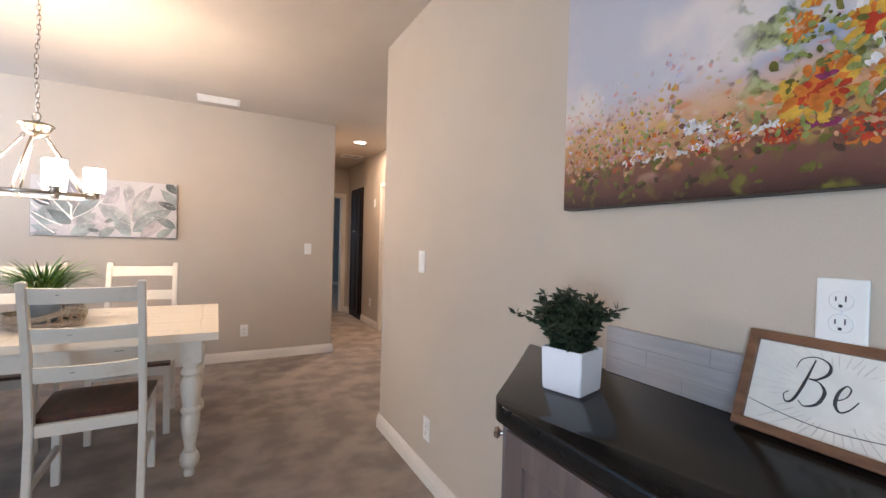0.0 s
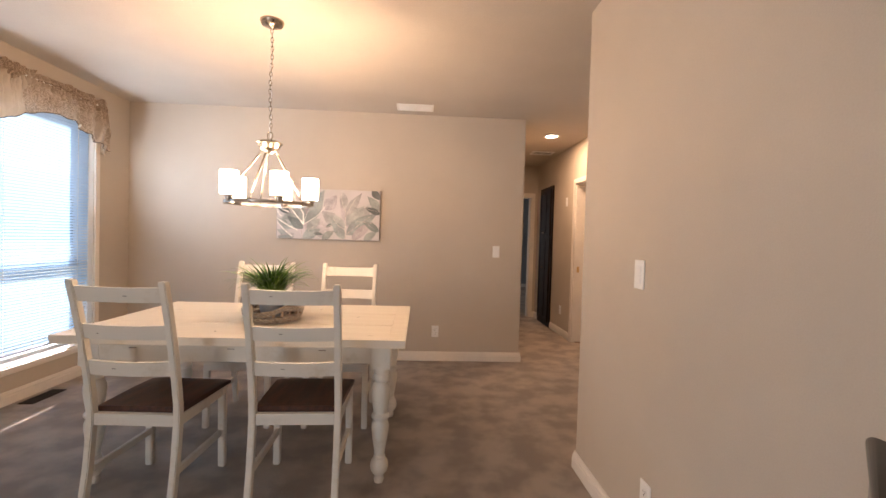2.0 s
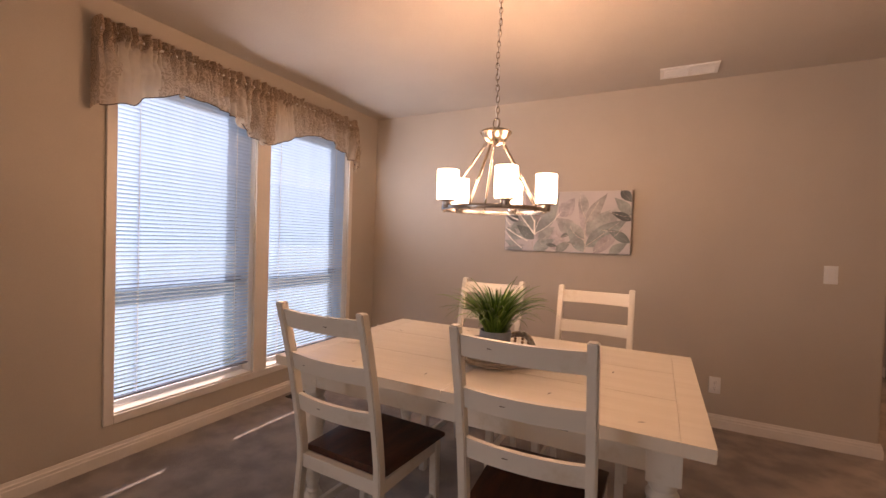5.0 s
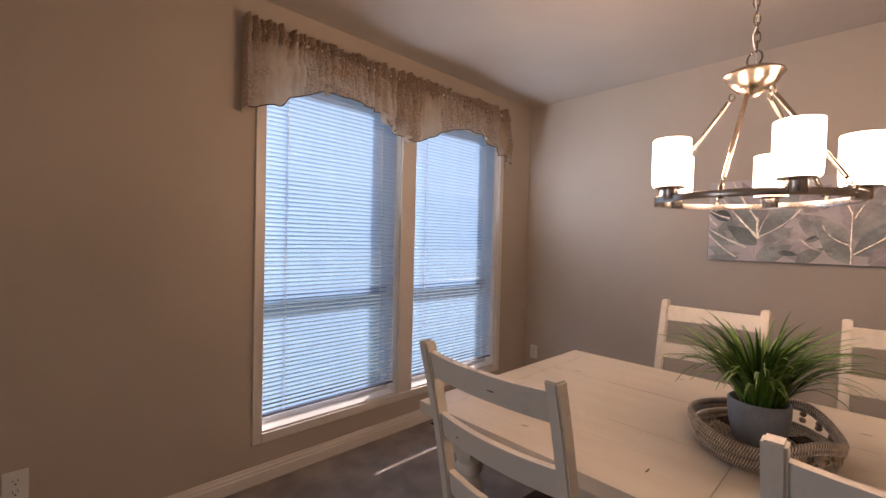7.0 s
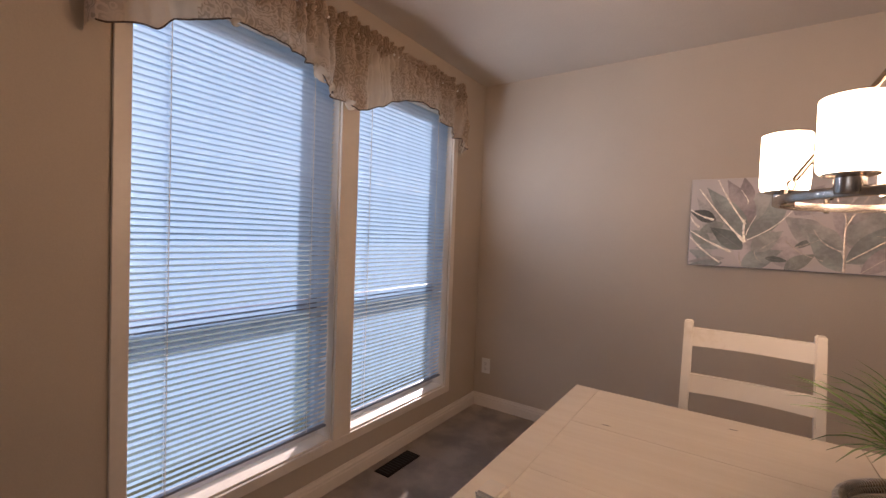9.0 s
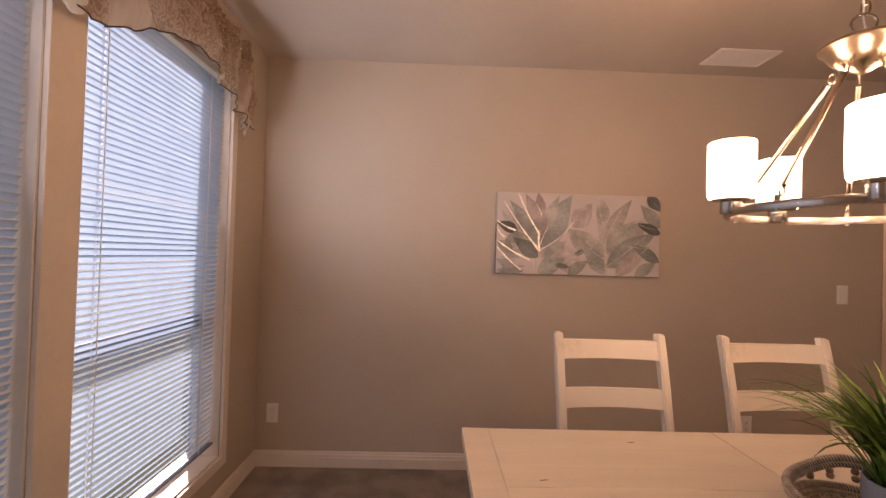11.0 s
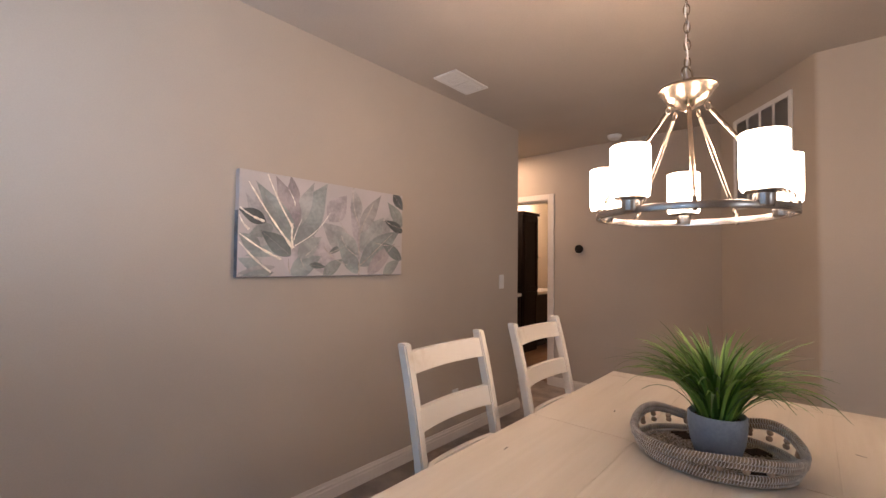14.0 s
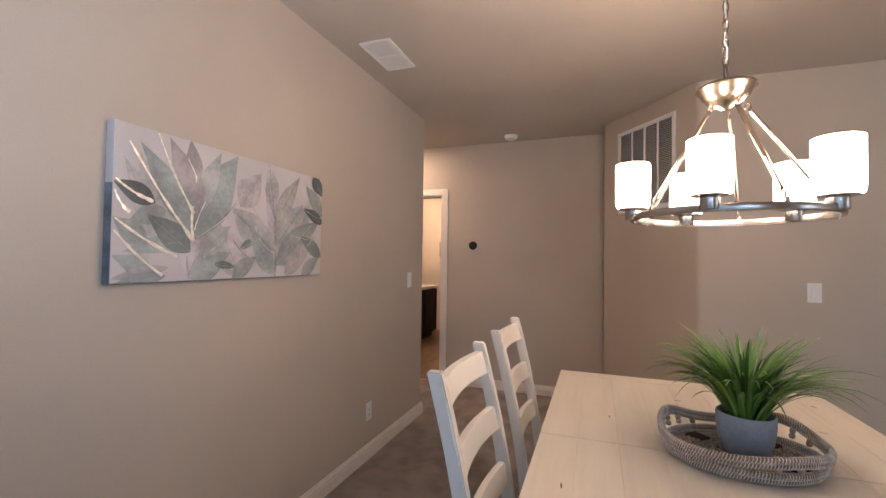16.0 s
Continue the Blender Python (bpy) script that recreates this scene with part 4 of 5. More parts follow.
# ---- dining table ----
TX0, TX1, TY0, TY1, TZ = -1.630, -0.030, 2.500, 3.512, 0.737
table = thing("dining_table", ((TX0 + TX1) / 2, (TY0 + TY1) / 2, 0), 0, "whitewashed plank dining table with turned white legs", "table")
LX, LY = (TX1 - TX0) / 2, (TY1 - TY0) / 2
def table_parts():
    top = part("tabletop", boxes((-LX + 0.001, LX - 0.001, -LY + 0.001, LY - 0.001, TZ - 0.040, TZ - 0.004), bevel=0.004), M_TABLE, table)
    # boards: breadboard ends across, two runs of planks between
    xs = [(-LX, -LX + 0.082), (-LX + 0.0830, -0.0012), (0.0012, LX - 0.0830), (LX - 0.082, LX)]
    for i in (0, 3):
        part("plank", boxes((xs[i][0], xs[i][1], -LY, LY, TZ - 0.024, TZ), bevel=0.0004), M_TABLE, top)
    n = 9
    w = 2 * LY / n
    for i in (1, 2):
        first = part("plank", boxes((xs[i][0], xs[i][1], -LY, -LY + w - 0.0003, TZ - 0.024, TZ), bevel=0.0004), M_TABLE, top)
        for k in range(1, n):
            o = new("plank", first.data)
            o.parent = top
            o.location = (0, k * w, -0.0003 * (k % 3))
    for r in ((-LX + 0.10, LX - 0.10, -LY + 0.075, -LY + 0.098, TZ - 0.135, TZ - 0.041), (-LX + 0.10, LX - 0.10, LY - 0.098, LY - 0.075, TZ - 0.135, TZ - 0.041)):
        part("apron", boxes(r, bevel=0.002), M_CHAIR, table)
    for r in ((-LX + 0.085, -LX + 0.108, -LY + 0.10, LY - 0.10, TZ - 0.135, TZ - 0.041), (LX - 0.108, LX - 0.085, -LY + 0.10, LY - 0.10, TZ - 0.135, TZ - 0.041)):
        part("apron", boxes(r, bevel=0.002), M_CHAIR, table)
    prof = [(0.0, 0.0), (0.022, 0.0), (0.026, 0.012), (0.022, 0.035), (0.030, 0.045), (0.042, 0.062), (0.045, 0.085), (0.040, 0.108), (0.026, 0.122), (0.030, 0.130), (0.024, 0.138), (0.030, 0.18), (0.038, 0.225), (0.043, 0.27), (0.042, 0.295),
            (0.034, 0.315), (0.044, 0.326), (0.045, 0.337), (0.034, 0.350), (0.040, 0.39), (0.046, 0.43), (0.047, 0.465), (0.040, 0.490), (0.031, 0.505), (0.045, 0.517), (0.046, 0.530), (0.036, 0.545), (0.043, 0.562), (0.043, 0.580), (0.0, 0.580)]
    bm = lathe(bmesh.new(), prof, 24)
    box(bm, -0.047, 0.047, -0.047, 0.047, 0.575, TZ - 0.041, bevel=0.005)
    first = part("leg", bm, M_CHAIR, table, smooth=True)
    for i, (sx, sy) in enumerate(((-1, -1), (1, -1), (-1, 1), (1, 1))):
        o = first if i == 0 else new("leg", first.data)
        o.parent = table
        o.location = (sx * (LX - 0.118), sy * (LY - 0.118), 0)
    for x, y, a in ((-0.46, -0.40, 20), (-0.13, -0.38, 90), (0.33, -0.33, 70), (0.22, 0.30, 10), (-0.62, 0.2, 8), (0.5, 0.05, 75), (-0.30, 0.42, 5), (0.62, -0.42, 30)):
        bm = bmesh.new()
        m = pose(x, y, TZ + 0.0004, 0, 0, a)
        lathe(bm, [(0, 0.0003), (0.012, 0.0002), (0.013, 0)], 10, m @ Matrix.Diagonal((1, 0.16, 1, 1)))
        part("worn_nick", bm, M_WORN, table, "dark worn nick")
    for x in (-0.5, -0.05, 0.38):
        part("worn_nick", boxes((x, x + 0.035, -LY + 0.0742, -LY + 0.0755, TZ - 0.073, TZ - 0.070)), M_WORN, table, "dark worn nick")
table_parts()

# ---- chairs ----
def chair(at, rz, label):
    """Ladder-back chair; it faces local +y, its origin under the back posts."""
    t = thing("dining_chair", at, rz, label, "chair", "chairs round the table")
    def beam(pts, wx, wy):
        bm = bmesh.new()
        rings = []
        for x, y, z in pts:
            rings.append([bm.verts.new((x + sx * wx / 2, y + sy * wy / 2, z)) for sx, sy in ((-1, -1), (1, -1), (1, 1), (-1, 1))])
        for a, b in zip(rings, rings[1:]):
            for j in range(4):
                bm.faces.new((a[j], a[(j + 1) % 4], b[(j + 1) % 4], b[j]))
        bm.faces.new(rings[0][::-1])
        bm.faces.new(rings[-1])
        bmesh.ops.bevel(bm, geom=[e for e in bm.edges if not e.is_boundary], offset=0.004, segments=2, affect="EDGES")
        return bm
    def py(z):
        if z <= 0.44:
            return -0.055 * (1 - z / 0.44) ** 1.6
        f = (z - 0.44) / 0.575
        return -0.115 * (0.6 * f + 0.4 * f * f)
    xs = 0.185
    zs = [0.0, 0.2, 0.40, 0.47, 0.58, 0.70, 0.82, 0.92, 1.015]
    for s in (-1, 1):
        part("post", beam([(s * xs, py(z), z) for z in zs], 0.029, 0.036), M_CHAIR, t)
    def slat(z0, z1, name="back_slat"):
        bm = bmesh.new()
        n = 10
        rings = []
        for i in range(n + 1):
            x = -xs + 0.0145 + (2 * xs - 0.029) * i / n
            bow = -0.019 * (1 - (2 * i / n - 1) ** 2)
            rise = -0.002 * (1 - (2 * i / n - 1) ** 2)
            ring = []
            for z, o in ((z0, -0.009), (z0, 0.009), (z1, 0.009), (z1, -0.009)):
                ring.append(bm.verts.new((x, py(z) + bow + o, z + (rise if z == z1 else -rise * 0.4))))
            rings.append(ring)
        for a, b in zip(rings, rings[1:]):
            for j in range(4):
                bm.faces.new((a[j], a[(j + 1) % 4], b[(j + 1) % 4], b[j]))
        bm.faces.new(rings[0][::-1])
        bm.faces.new(rings[-1])
        s = part(name, bm, M_CHAIR, t, smooth=True)
        return s
    rnd = random.Random(int(at[0] * 1000))
    for z0, z1 in ((0.926, 0.990), (0.765, 0.828), (0.604, 0.668)):
        s = slat(z0, z1)
        x = rnd.uniform(-0.11, 0.11)
        bow = -0.019 * (1 - (x / 0.156) ** 2)
        zz = rnd.uniform(z0 + 0.025, z1 - 0.025)
        part("worn_nick", boxes((x - 0.008, x + 0.008, py(zz) + bow - 0.0104, py(zz) + bow - 0.0085, zz - 0.0012, zz + 0.0012)), M_WORN, s, "dark worn nick")
    part("seat_rail", boxes((-xs + 0.0155, xs - 0.0155, -0.014, 0.014, 0.378, 0.428), bevel=0.003), M_CHAIR, t)
    part("seat_rail", boxes((-0.182, 0.182, 0.365, 0.388, 0.363, 0.423), bevel=0.003), M_CHAIR, t)
    for s in (-1, 1):
        part("seat_rail", boxes((s * 0.184 - 0.011, s * 0.184 + 0.011, 0.02, 0.366, 0.376, 0.423), bevel=0.003), M_CHAIR, t)
        part("leg", beam([(s * 0.188, 0.375, 0.0), (s * 0.186, 0.372, 0.25), (s * 0.185, 0.370, 0.422)], 0.034, 0.034), M_CHAIR, t)
        part("stretcher", boxes((s * 0.182 - 0.009, s * 0.182 + 0.009, 0.0, 0.36, 0.165, 0.197), bevel=0.003), M_CHAIR, t)
    # shaped wooden seat with a shallow dish
    bm = bmesh.new()
    n = 12
    top = []
    for i in range(n + 1):
        row = []
        for j in range(n + 1):
            u, v = i / n * 2 - 1, j / n
            w = 0.185 + 0.020 * v
            row.append(bm.verts.new((u * w, 0.022 + v * 0.395, 0.450 - 0.010 * (1 - u * u) * math.sin(math.pi * min(1, v * 1.05)) - 0.008 * (v ** 6) - 0.004 * u ** 8)))
        top.append(row)
    for a, b in zip(top, top[1:]):
        for j in range(n):
            bm.faces.new((a[j], b[j], b[j + 1], a[j + 1]))
    ext = bmesh.ops.extrude_face_region(bm, geom=list(bm.faces))
    for v in [g for g in ext["geom"] if isinstance(g, bmesh.types.BMVert)]:
        v.co.z = 0.424
    part("seat", bm, M_SEAT, t, "dark walnut-stained wooden seat", True)
    return t
LBL = "white distressed ladder-back chair with a dark walnut seat"
chair((-0.505, 2.415, 0), 1.5, LBL)
chair((-1.182, 2.400, 0), -2.5, LBL)
chair((-1.092, 3.578, 0), 180, LBL)
chair((-0.486, 3.578, 0), 180, LBL)

# ---- tray with potted grass ----
def woven_tray(at, rz):
    t = thing("woven_tray", at, rz, "oval seagrass coil tray with wooden beads", "tray")
    a, b = 0.142, 0.174
    base = bmesh.new()
    lathe(base, [(0, 0.0), (0.96, 0.0), (1.0, 0.004), (1.0, 0.009), (0.96, 0.010), (0, 0.010)], 48, Matrix.Diagonal((a, b, 1, 1)))
    part("base", base, M_STRAW, t)
    for k in range(1, 11):
        f = k / 11
        n = 64
        part("coil", tube(bmesh.new(), [(a * f * math.cos(2 * math.pi * i / n), b * f * math.sin(2 * math.pi * i / n), 0.011) for i in range(n)], 0.0072, 6, True), M_STRAW, t, smooth=True)
    def rim(th):
        def bump(c, s):
            q = (th - c + math.pi) % (2 * math.pi) - math.pi
            return math.exp(-(q / s) ** 2)
        return 0.042 + 0.036 * bump(0.95, 0.55) + 0.036 * bump(-0.85, 0.55) + 0.014 * bump(3.5, 0.7)
    def ring(f, zf, r, name, mt):
        n = 120
        p = [(a * f(th) * math.cos(th), b * f(th) * math.sin(th), zf(th)) for th in [2 * math.pi * i / n for i in range(n)]]
        part(name, tube(bmesh.new(), p, r, 8, True), mt, t, smooth=True)
    ring(lambda th: 1.02, lambda th: 0.012, 0.0075, "rim_coil", M_COIL)
    ring(lambda th: 1.06, lambda th: 0.026, 0.0075, "rim_coil", M_COIL)
    ring(lambda th: 1.11, rim, 0.0075, "rim_coil", M_COIL)
    ring(lambda th: 1.12, lambda th: rim(th) + 0.013, 0.0075, "rim_coil", M_COIL)
    # pale wrapping stitches round the coils, one joined mesh
    bm = bmesh.new()
    for k in range(165):
        th = 2 * math.pi * k / 165
        for f, z, r in ((1.02, 0.012, 0.0082), (1.06, 0.026, 0.0082), (1.11, rim(th), 0.0082), (1.12, rim(th) + 0.013, 0.0082)):
            c, s = math.cos(th), math.sin(th)
            nrm = Vector((c, s, 0)).normalized()
            p0 = Vector((a * f * c, b * f * s, z))
            lean = Vector((-s, c, 0)) * 0.003
            tube(bm, [p0 + nrm * r * math.cos(q) + Vector((0, 0, 1)) * r * math.sin(q) + lean * math.sin(q) for q in [2 * math.pi * i / 8 for i in range(8)]], 0.0013, 4, True)
    w = part("wrapping", bm, M_WRAP, t, "pale wrapping stitches")
    tagged(w, kind="stuff")
    for k in range(22):
        th = 2 * math.pi * (k + 0.3) / 22
        h = rim(th)
        if h < 0.050:
            continue
        for q in range(2):
            z = 0.040 + (h - 0.046) * (q + 0.5) / 2
            f = 1.06 + 0.05 * (z - 0.026) / (h - 0.026)
            part("bead", lathe(bmesh.new(), [(0, -0.008), (0.006, -0.006), (0.0085, 0), (0.006, 0.006), (0, 0.008)], 10, Matrix.Translation((a * f * math.cos(th), b * f * math.sin(th), z))), M_BEAD, t, "round wooden bead", True)
    for th in (0.6, 2.4, 3.9, 5.4):
        bm = bmesh.new()
        for i in range(5):
            for j in range(4):
                u, v = th - 0.12 + i * 0.06, 0.62 + j * 0.085
                x, y = a * v * math.cos(u), b * v * math.sin(u)
                box(bm, x - 0.005, x + 0.005, y - 0.005, y + 0.005, 0.014, 0.0205)
        part("dark_pattern", bm, M_BROWNWEAVE, t, "dark brown woven diamond")
    return t
woven_tray((-0.803, 2.980, TZ), 8)

def potted_grass(at):
    t = thing("potted_grass", at, 0, "faux green grass in a grey-blue concrete pot", "plant")
    part("pot", lathe(bmesh.new(), [(0, 0), (0.045, 0), (0.053, 0.006), (0.064, 0.040), (0.069, 0.080), (0.069, 0.108), (0.066, 0.112), (0.062, 0.108), (0.059, 0.095), (0, 0.095)], 36), M_POTBLUE, t, "grey-blue concrete pot", True)
    part("soil", lathe(bmesh.new(), [(0.0585, 0.096), (0.04, 0.103), (0, 0.105)], 24), M_SOIL, t, "brown bark chips")
    rnd = random.Random(12)
    bm = bmesh.new()
    for k in range(290):
        az = rnd.uniform(0, 2 * math.pi)
        lean = rnd.betavariate(1.6, 1.3)
        ln = rnd.uniform(0.17, 0.295) * (0.90 + 0.20 * lean)
        r0 = rnd.uniform(0.0, 0.046)
        p = Vector((r0 * math.cos(az), r0 * math.sin(az), 0.100))
        el = radians(87 - 34 * lean)
        drop = radians(rnd.uniform(75, 140)) * (0.50 + 0.45 * lean)
        wdt = rnd.uniform(0.0024, 0.0044)
        n = 8
        side = Vector((-math.sin(az), math.cos(az), 0))
        prev = None
        tw = rnd.uniform(-0.5, 0.5)
        for i in range(n + 1):
            f = i / n
            e = el - drop * f ** 1.6
            d = Vector((math.cos(az) * math.cos(e), math.sin(az) * math.cos(e), math.sin(e)))
            up = side.cross(d)
            w = wdt * (1 - f ** 4) + 0.0004
            s2 = (side * math.cos(tw * f) + up * math.sin(tw * f)) * w
            cur = [bm.verts.new(p - s2), bm.verts.new(p + up * w * 0.35), bm.verts.new(p + s2)]
            if prev:
                for q in (0, 1):
                    bm.faces.new((prev[q], prev[q + 1], cur[q + 1], cur[q]))
            prev = cur
            p = p + d * (ln / n)
    tagged(part("blades", bm, M_BLADE, t, "long arching green grass blades", True), kind="stuff")
potted_grass((-0.808, 2.968, TZ + 0.0165))

# ---- chandelier ----
def chandelier(cx, cy):
    t = thing("chandelier", (cx, cy, 0), 0, "brushed nickel ring chandelier with five lit frosted shades", "chandelier")
    part("canopy", lathe(bmesh.new(), [(0, H - 0.0005), (0.066, H - 0.0005), (0.066, H - 0.008), (0.058, H - 0.022), (0.020, H - 0.032), (0.008, H - 0.045), (0, H - 0.046)], 32), M_NICKEL, t, "", True)
    zt, zb, pitch = H - 0.045, 1.803, 0.0245
    n = int((zt - zb) / pitch)
    for i in range(n):
        z = zt - (i + 0.5) * pitch
        pts = [(0.0075 * math.cos(q), 0.0, 0.0165 * math.sin(q)) for q in [2 * math.pi * k / 14 for k in range(14)]]
        m = Matrix.Translation((0.004 * math.sin(i * 0.35), 0, z)) @ pose(0, 0, 0, 0, 0, 90 * (i % 2) + 20)
        part("chain_link", tube(bmesh.new(), [m @ Vector(p) for p in pts], 0.0019, 6, True), M_NICKEL, t, smooth=True)
    part("cord", tube(bmesh.new(), [(0.005 * math.sin(k * 1.4), 0.004 * math.cos(k * 1.9), zt + (zb - 0.03 - zt) * k / 24) for k in range(25)], 0.0020, 6), M_VINYL, t)
    part("loop", tube(bmesh.new(), [(0.0189 * math.cos(q), -0.0090 * math.cos(q), 1.786 + 0.021 * math.sin(q)) for q in [2 * math.pi * k / 20 for k in range(20)]], 0.0026, 8, True), M_NICKEL, t, smooth=True)
    part("hub", lathe(bmesh.new(), [(0, 1.766), (0.012, 1.765), (0.018, 1.758), (0.055, 1.754), (0.070, 1.746), (0.072, 1.740), (0.064, 1.734), (0.056, 1.718), (0.040, 1.700), (0.022, 1.692), (0.010, 1.684), (0, 1.682)], 36), M_NICKEL, t, "brushed nickel bowl", True)
    R, zr = 0.226, 1.395
    part("ring", lathe(bmesh.new(), [(R, zr - 0.009), (R + 0.009, zr - 0.009), (R + 0.0105, zr - 0.007), (R + 0.0105, zr + 0.007), (R + 0.009, zr + 0.009), (R, zr + 0.009), (R - 0.001, zr), (R, zr - 0.009)], 72), M_DARKNICKEL, t, "darker nickel ring", True)
    for k in range(5):
        a = radians(-57.8 + 72 * k)
        c, s = math.cos(a), math.sin(a)
        x, y = (R + 0.003) * c, (R + 0.003) * s
        z0 = 1.426
        hold = part("shade_holder", lathe(bmesh.new(), [(0, zr - 0.004), (0.019, zr - 0.004), (0.021, zr - 0.001), (0.021, z0 - 0.008), (0.024, z0 - 0.007), (0.037, z0 - 0.004), (0.038, z0 - 0.001), (0, z0 - 0.001)], 28, Matrix.Translation((x, y, 0))), M_DARKNICKEL, t, "", True)
        part("shade", lathe(bmesh.new(), [(0.0, z0), (0.042, z0), (0.0455, z0 + 0.006), (0.0468, z0 + 0.03), (0.0468, z0 + 0.125), (0.045, z0 + 0.127), (0.043, z0 + 0.125), (0.043, z0 + 0.012), (0.0, z0 + 0.010)], 32, Matrix.Translation((x, y, 0))), M_SHADE, t, "lit white frosted glass shade", True)
        point_lamp("chandelier_bulb", (cx + x, cy + y, z0 + 0.165), BULB, WARM, 0.04)
        # rods hang between the shades
        a2 = a + radians(36)
        c2, s2 = math.cos(a2), math.sin(a2)
        def at(r, z):
            return Vector((r * c2, r * s2, z))
        part("rod", tube(bmesh.new(), [at(0.056, 1.675), at(0.214, 1.434)], 0.0058, 10), M_NICKEL, t, smooth=True)
        for r, z in ((0.049, 1.687), (0.219, 1.424)):
            m = Matrix.Translation(at(r, z)) @ pose(0, 0, 0, 0, 0, math.degrees(a2))
            part("rod_loop", tube(bmesh.new(), [m @ Vector((0.0065 * math.cos(q), 0, 0.010 * math.sin(q))) for q in [2 * math.pi * k2 / 14 for k2 in range(14)]], 0.0022, 6, True), M_NICKEL, t, smooth=True)
        part("ring_stud", tube(bmesh.new(), [at(R + 0.005, zr - 0.013), at(R + 0.005, zr + 0.020)], 0.0055, 8), M_NICKEL, t, smooth=True)
    return t
chandelier(-0.857, 3.023)

# ---- pictures ----
def leaf_art():
    """Stretched canvas with overlapping painted leaves and metallic veins; local x runs along the wall, z up, y out of it."""
    t = thing("leaf_canvas", (-0.868, NY, 1.183), 180, "long canvas of grey-green leaves with gold veins", "painting")
    w, h, d = 0.4945, 0.487, 0.036
    ground = mat("canvas_ground", (0.62, 0.57, 0.56), 0.7, color2=(0.52, 0.49, 0.47), scale=3, fine=300, bump=0.15)
    part("canvas", boxes((-w, w, 0.0005, d, 0, h), bevel=0.003), ground, t, "pale pinkish-grey canvas")
    wrap = mat("slate_edge", (0.15, 0.18, 0.21), 0.7, var=0.2, scale=12, fine=90, bump=0.1)
    part("painted_edge", boxes((w, w + 0.0012, 0.002, d - 0.001, 0.001, 0.30)), wrap, t, "slate painted canvas edge")
    part("painted_edge", boxes((-w, w, 0.002, d - 0.002, -0.0015, 0.0)), wrap, t, "slate painted canvas edge")
    cols = [(0.34, 0.37, 0.35), (0.19, 0.215, 0.20), (0.33, 0.35, 0.32), (0.43, 0.41, 0.39), (0.12, 0.13, 0.125), (0.41, 0.36, 0.36), (0.36, 0.39, 0.37), (0.50, 0.48, 0.46), (0.45, 0.455, 0.43), (0.54, 0.49, 0.49)]
    mats = [mat("leaf_wash", c, 0.7, var=0.16, scale=7, fine=60, bump=0.08) for c in cols]
    gold = mat("gold_leaf", (0.97, 0.91, 0.82), 0.32, 0.65, var=0.12, scale=60, fine=200, bump=0.4)
    dk = mat("bronze_line", (0.60, 0.54, 0.48), 0.28, 0.9, var=0.15, scale=60, fine=200, bump=0.4)
    # x from the canvas's left as seen, z from its foot, length, width, angle from upright (right +), colour
    plant_a = [(0.27, 0.155, 0.379, 0.165, 29, 6), (0.277, 0.236, 0.263, 0.081, 22, 8), (0.267, 0.337, 0.159, 0.067, -8, 5), (0.290, 0.240, 0.270, 0.104, -27, 5), (0.278, 0.160, 0.350, 0.105, -36, 0), (0.163, 0.237, 0.134, 0.065, -113, 2), (0.103, 0.12, 0.134, 0.07, -53, 2), (0.212, 0.134, 0.187, 0.055, -102, 6), (0.132, 0.021, 0.152, 0.06, -64, 6), (0.176, 0.047, 0.197, 0.036, -101, 3), (0.168, 0.02, 0.182, 0.045, -99, 0), (0.254, 0.099, 0.198, 0.09, -53, 1), (0.126, 0.254, 0.143, 0.067, -68, 4), (0.25, 0.009, 0.198, 0.102, 62, 6), (0.351, 0.058, 0.105, 0.041, 98, 1), (0.29, 0.092, 0.173, 0.09, 50, 8)]
    plant_b = [(0.595, 0.136, 0.226, 0.126, -51, 7), (0.466, 0.284, 0.188, 0.124, 35, 9), (0.649, 0.305, 0.193, 0.079, -10, 7), (0.433, 0.002, 0.155, 0.068, 55, 2), (0.468, 0.118, 0.107, 0.041, 64, 1), (0.654, 0.112, 0.23, 0.111, -55, 8), (0.651, 0.008, 0.236, 0.095, -35, 6), (0.672, 0.139, 0.261, 0.135, 40, 8), (0.663, 0.233, 0.281, 0.088, 33, 3), (0.664, 0.05, 0.379, 0.134, 54, 0), (0.988, 0.295, 0.189, 0.081, -42, 2), (0.994, 0.259, 0.171, 0.079, -68, 4), (0.72, -0.001, 0.286, 0.09, 48, 5), (0.837, -0.001, 0.166, 0.07, 55, 2), (0.985, 0.089, 0.2, 0.094, -59, 1), (0.907, 0.487, 0.13, 0.094, 137, 4)]
    L = [(x, z, ln, wd * (0.75 if c in (1, 4) and x > 0.3 else 1.0), ang, c) for x, z, ln, wd, ang, c in plant_a + plant_b]
    rw = random.Random(21)
    washes = [(rw.uniform(0.05, 0.92), rw.uniform(-0.02, 0.12), rw.uniform(0.22, 0.42), rw.uniform(0.09, 0.15), rw.uniform(-50, 50), 7 + 2 * (k % 2)) for k in range(9)]
    L = washes + L
    W = len(washes)
    def inside(x, z):
        return (min(max(x, 0.002), 2 * w - 0.002), min(max(z, 0.002), h - 0.002))
    def place(x, z, y):
        # seen from the room the canvas's left is local +x
        return Vector((w - x, y, z))
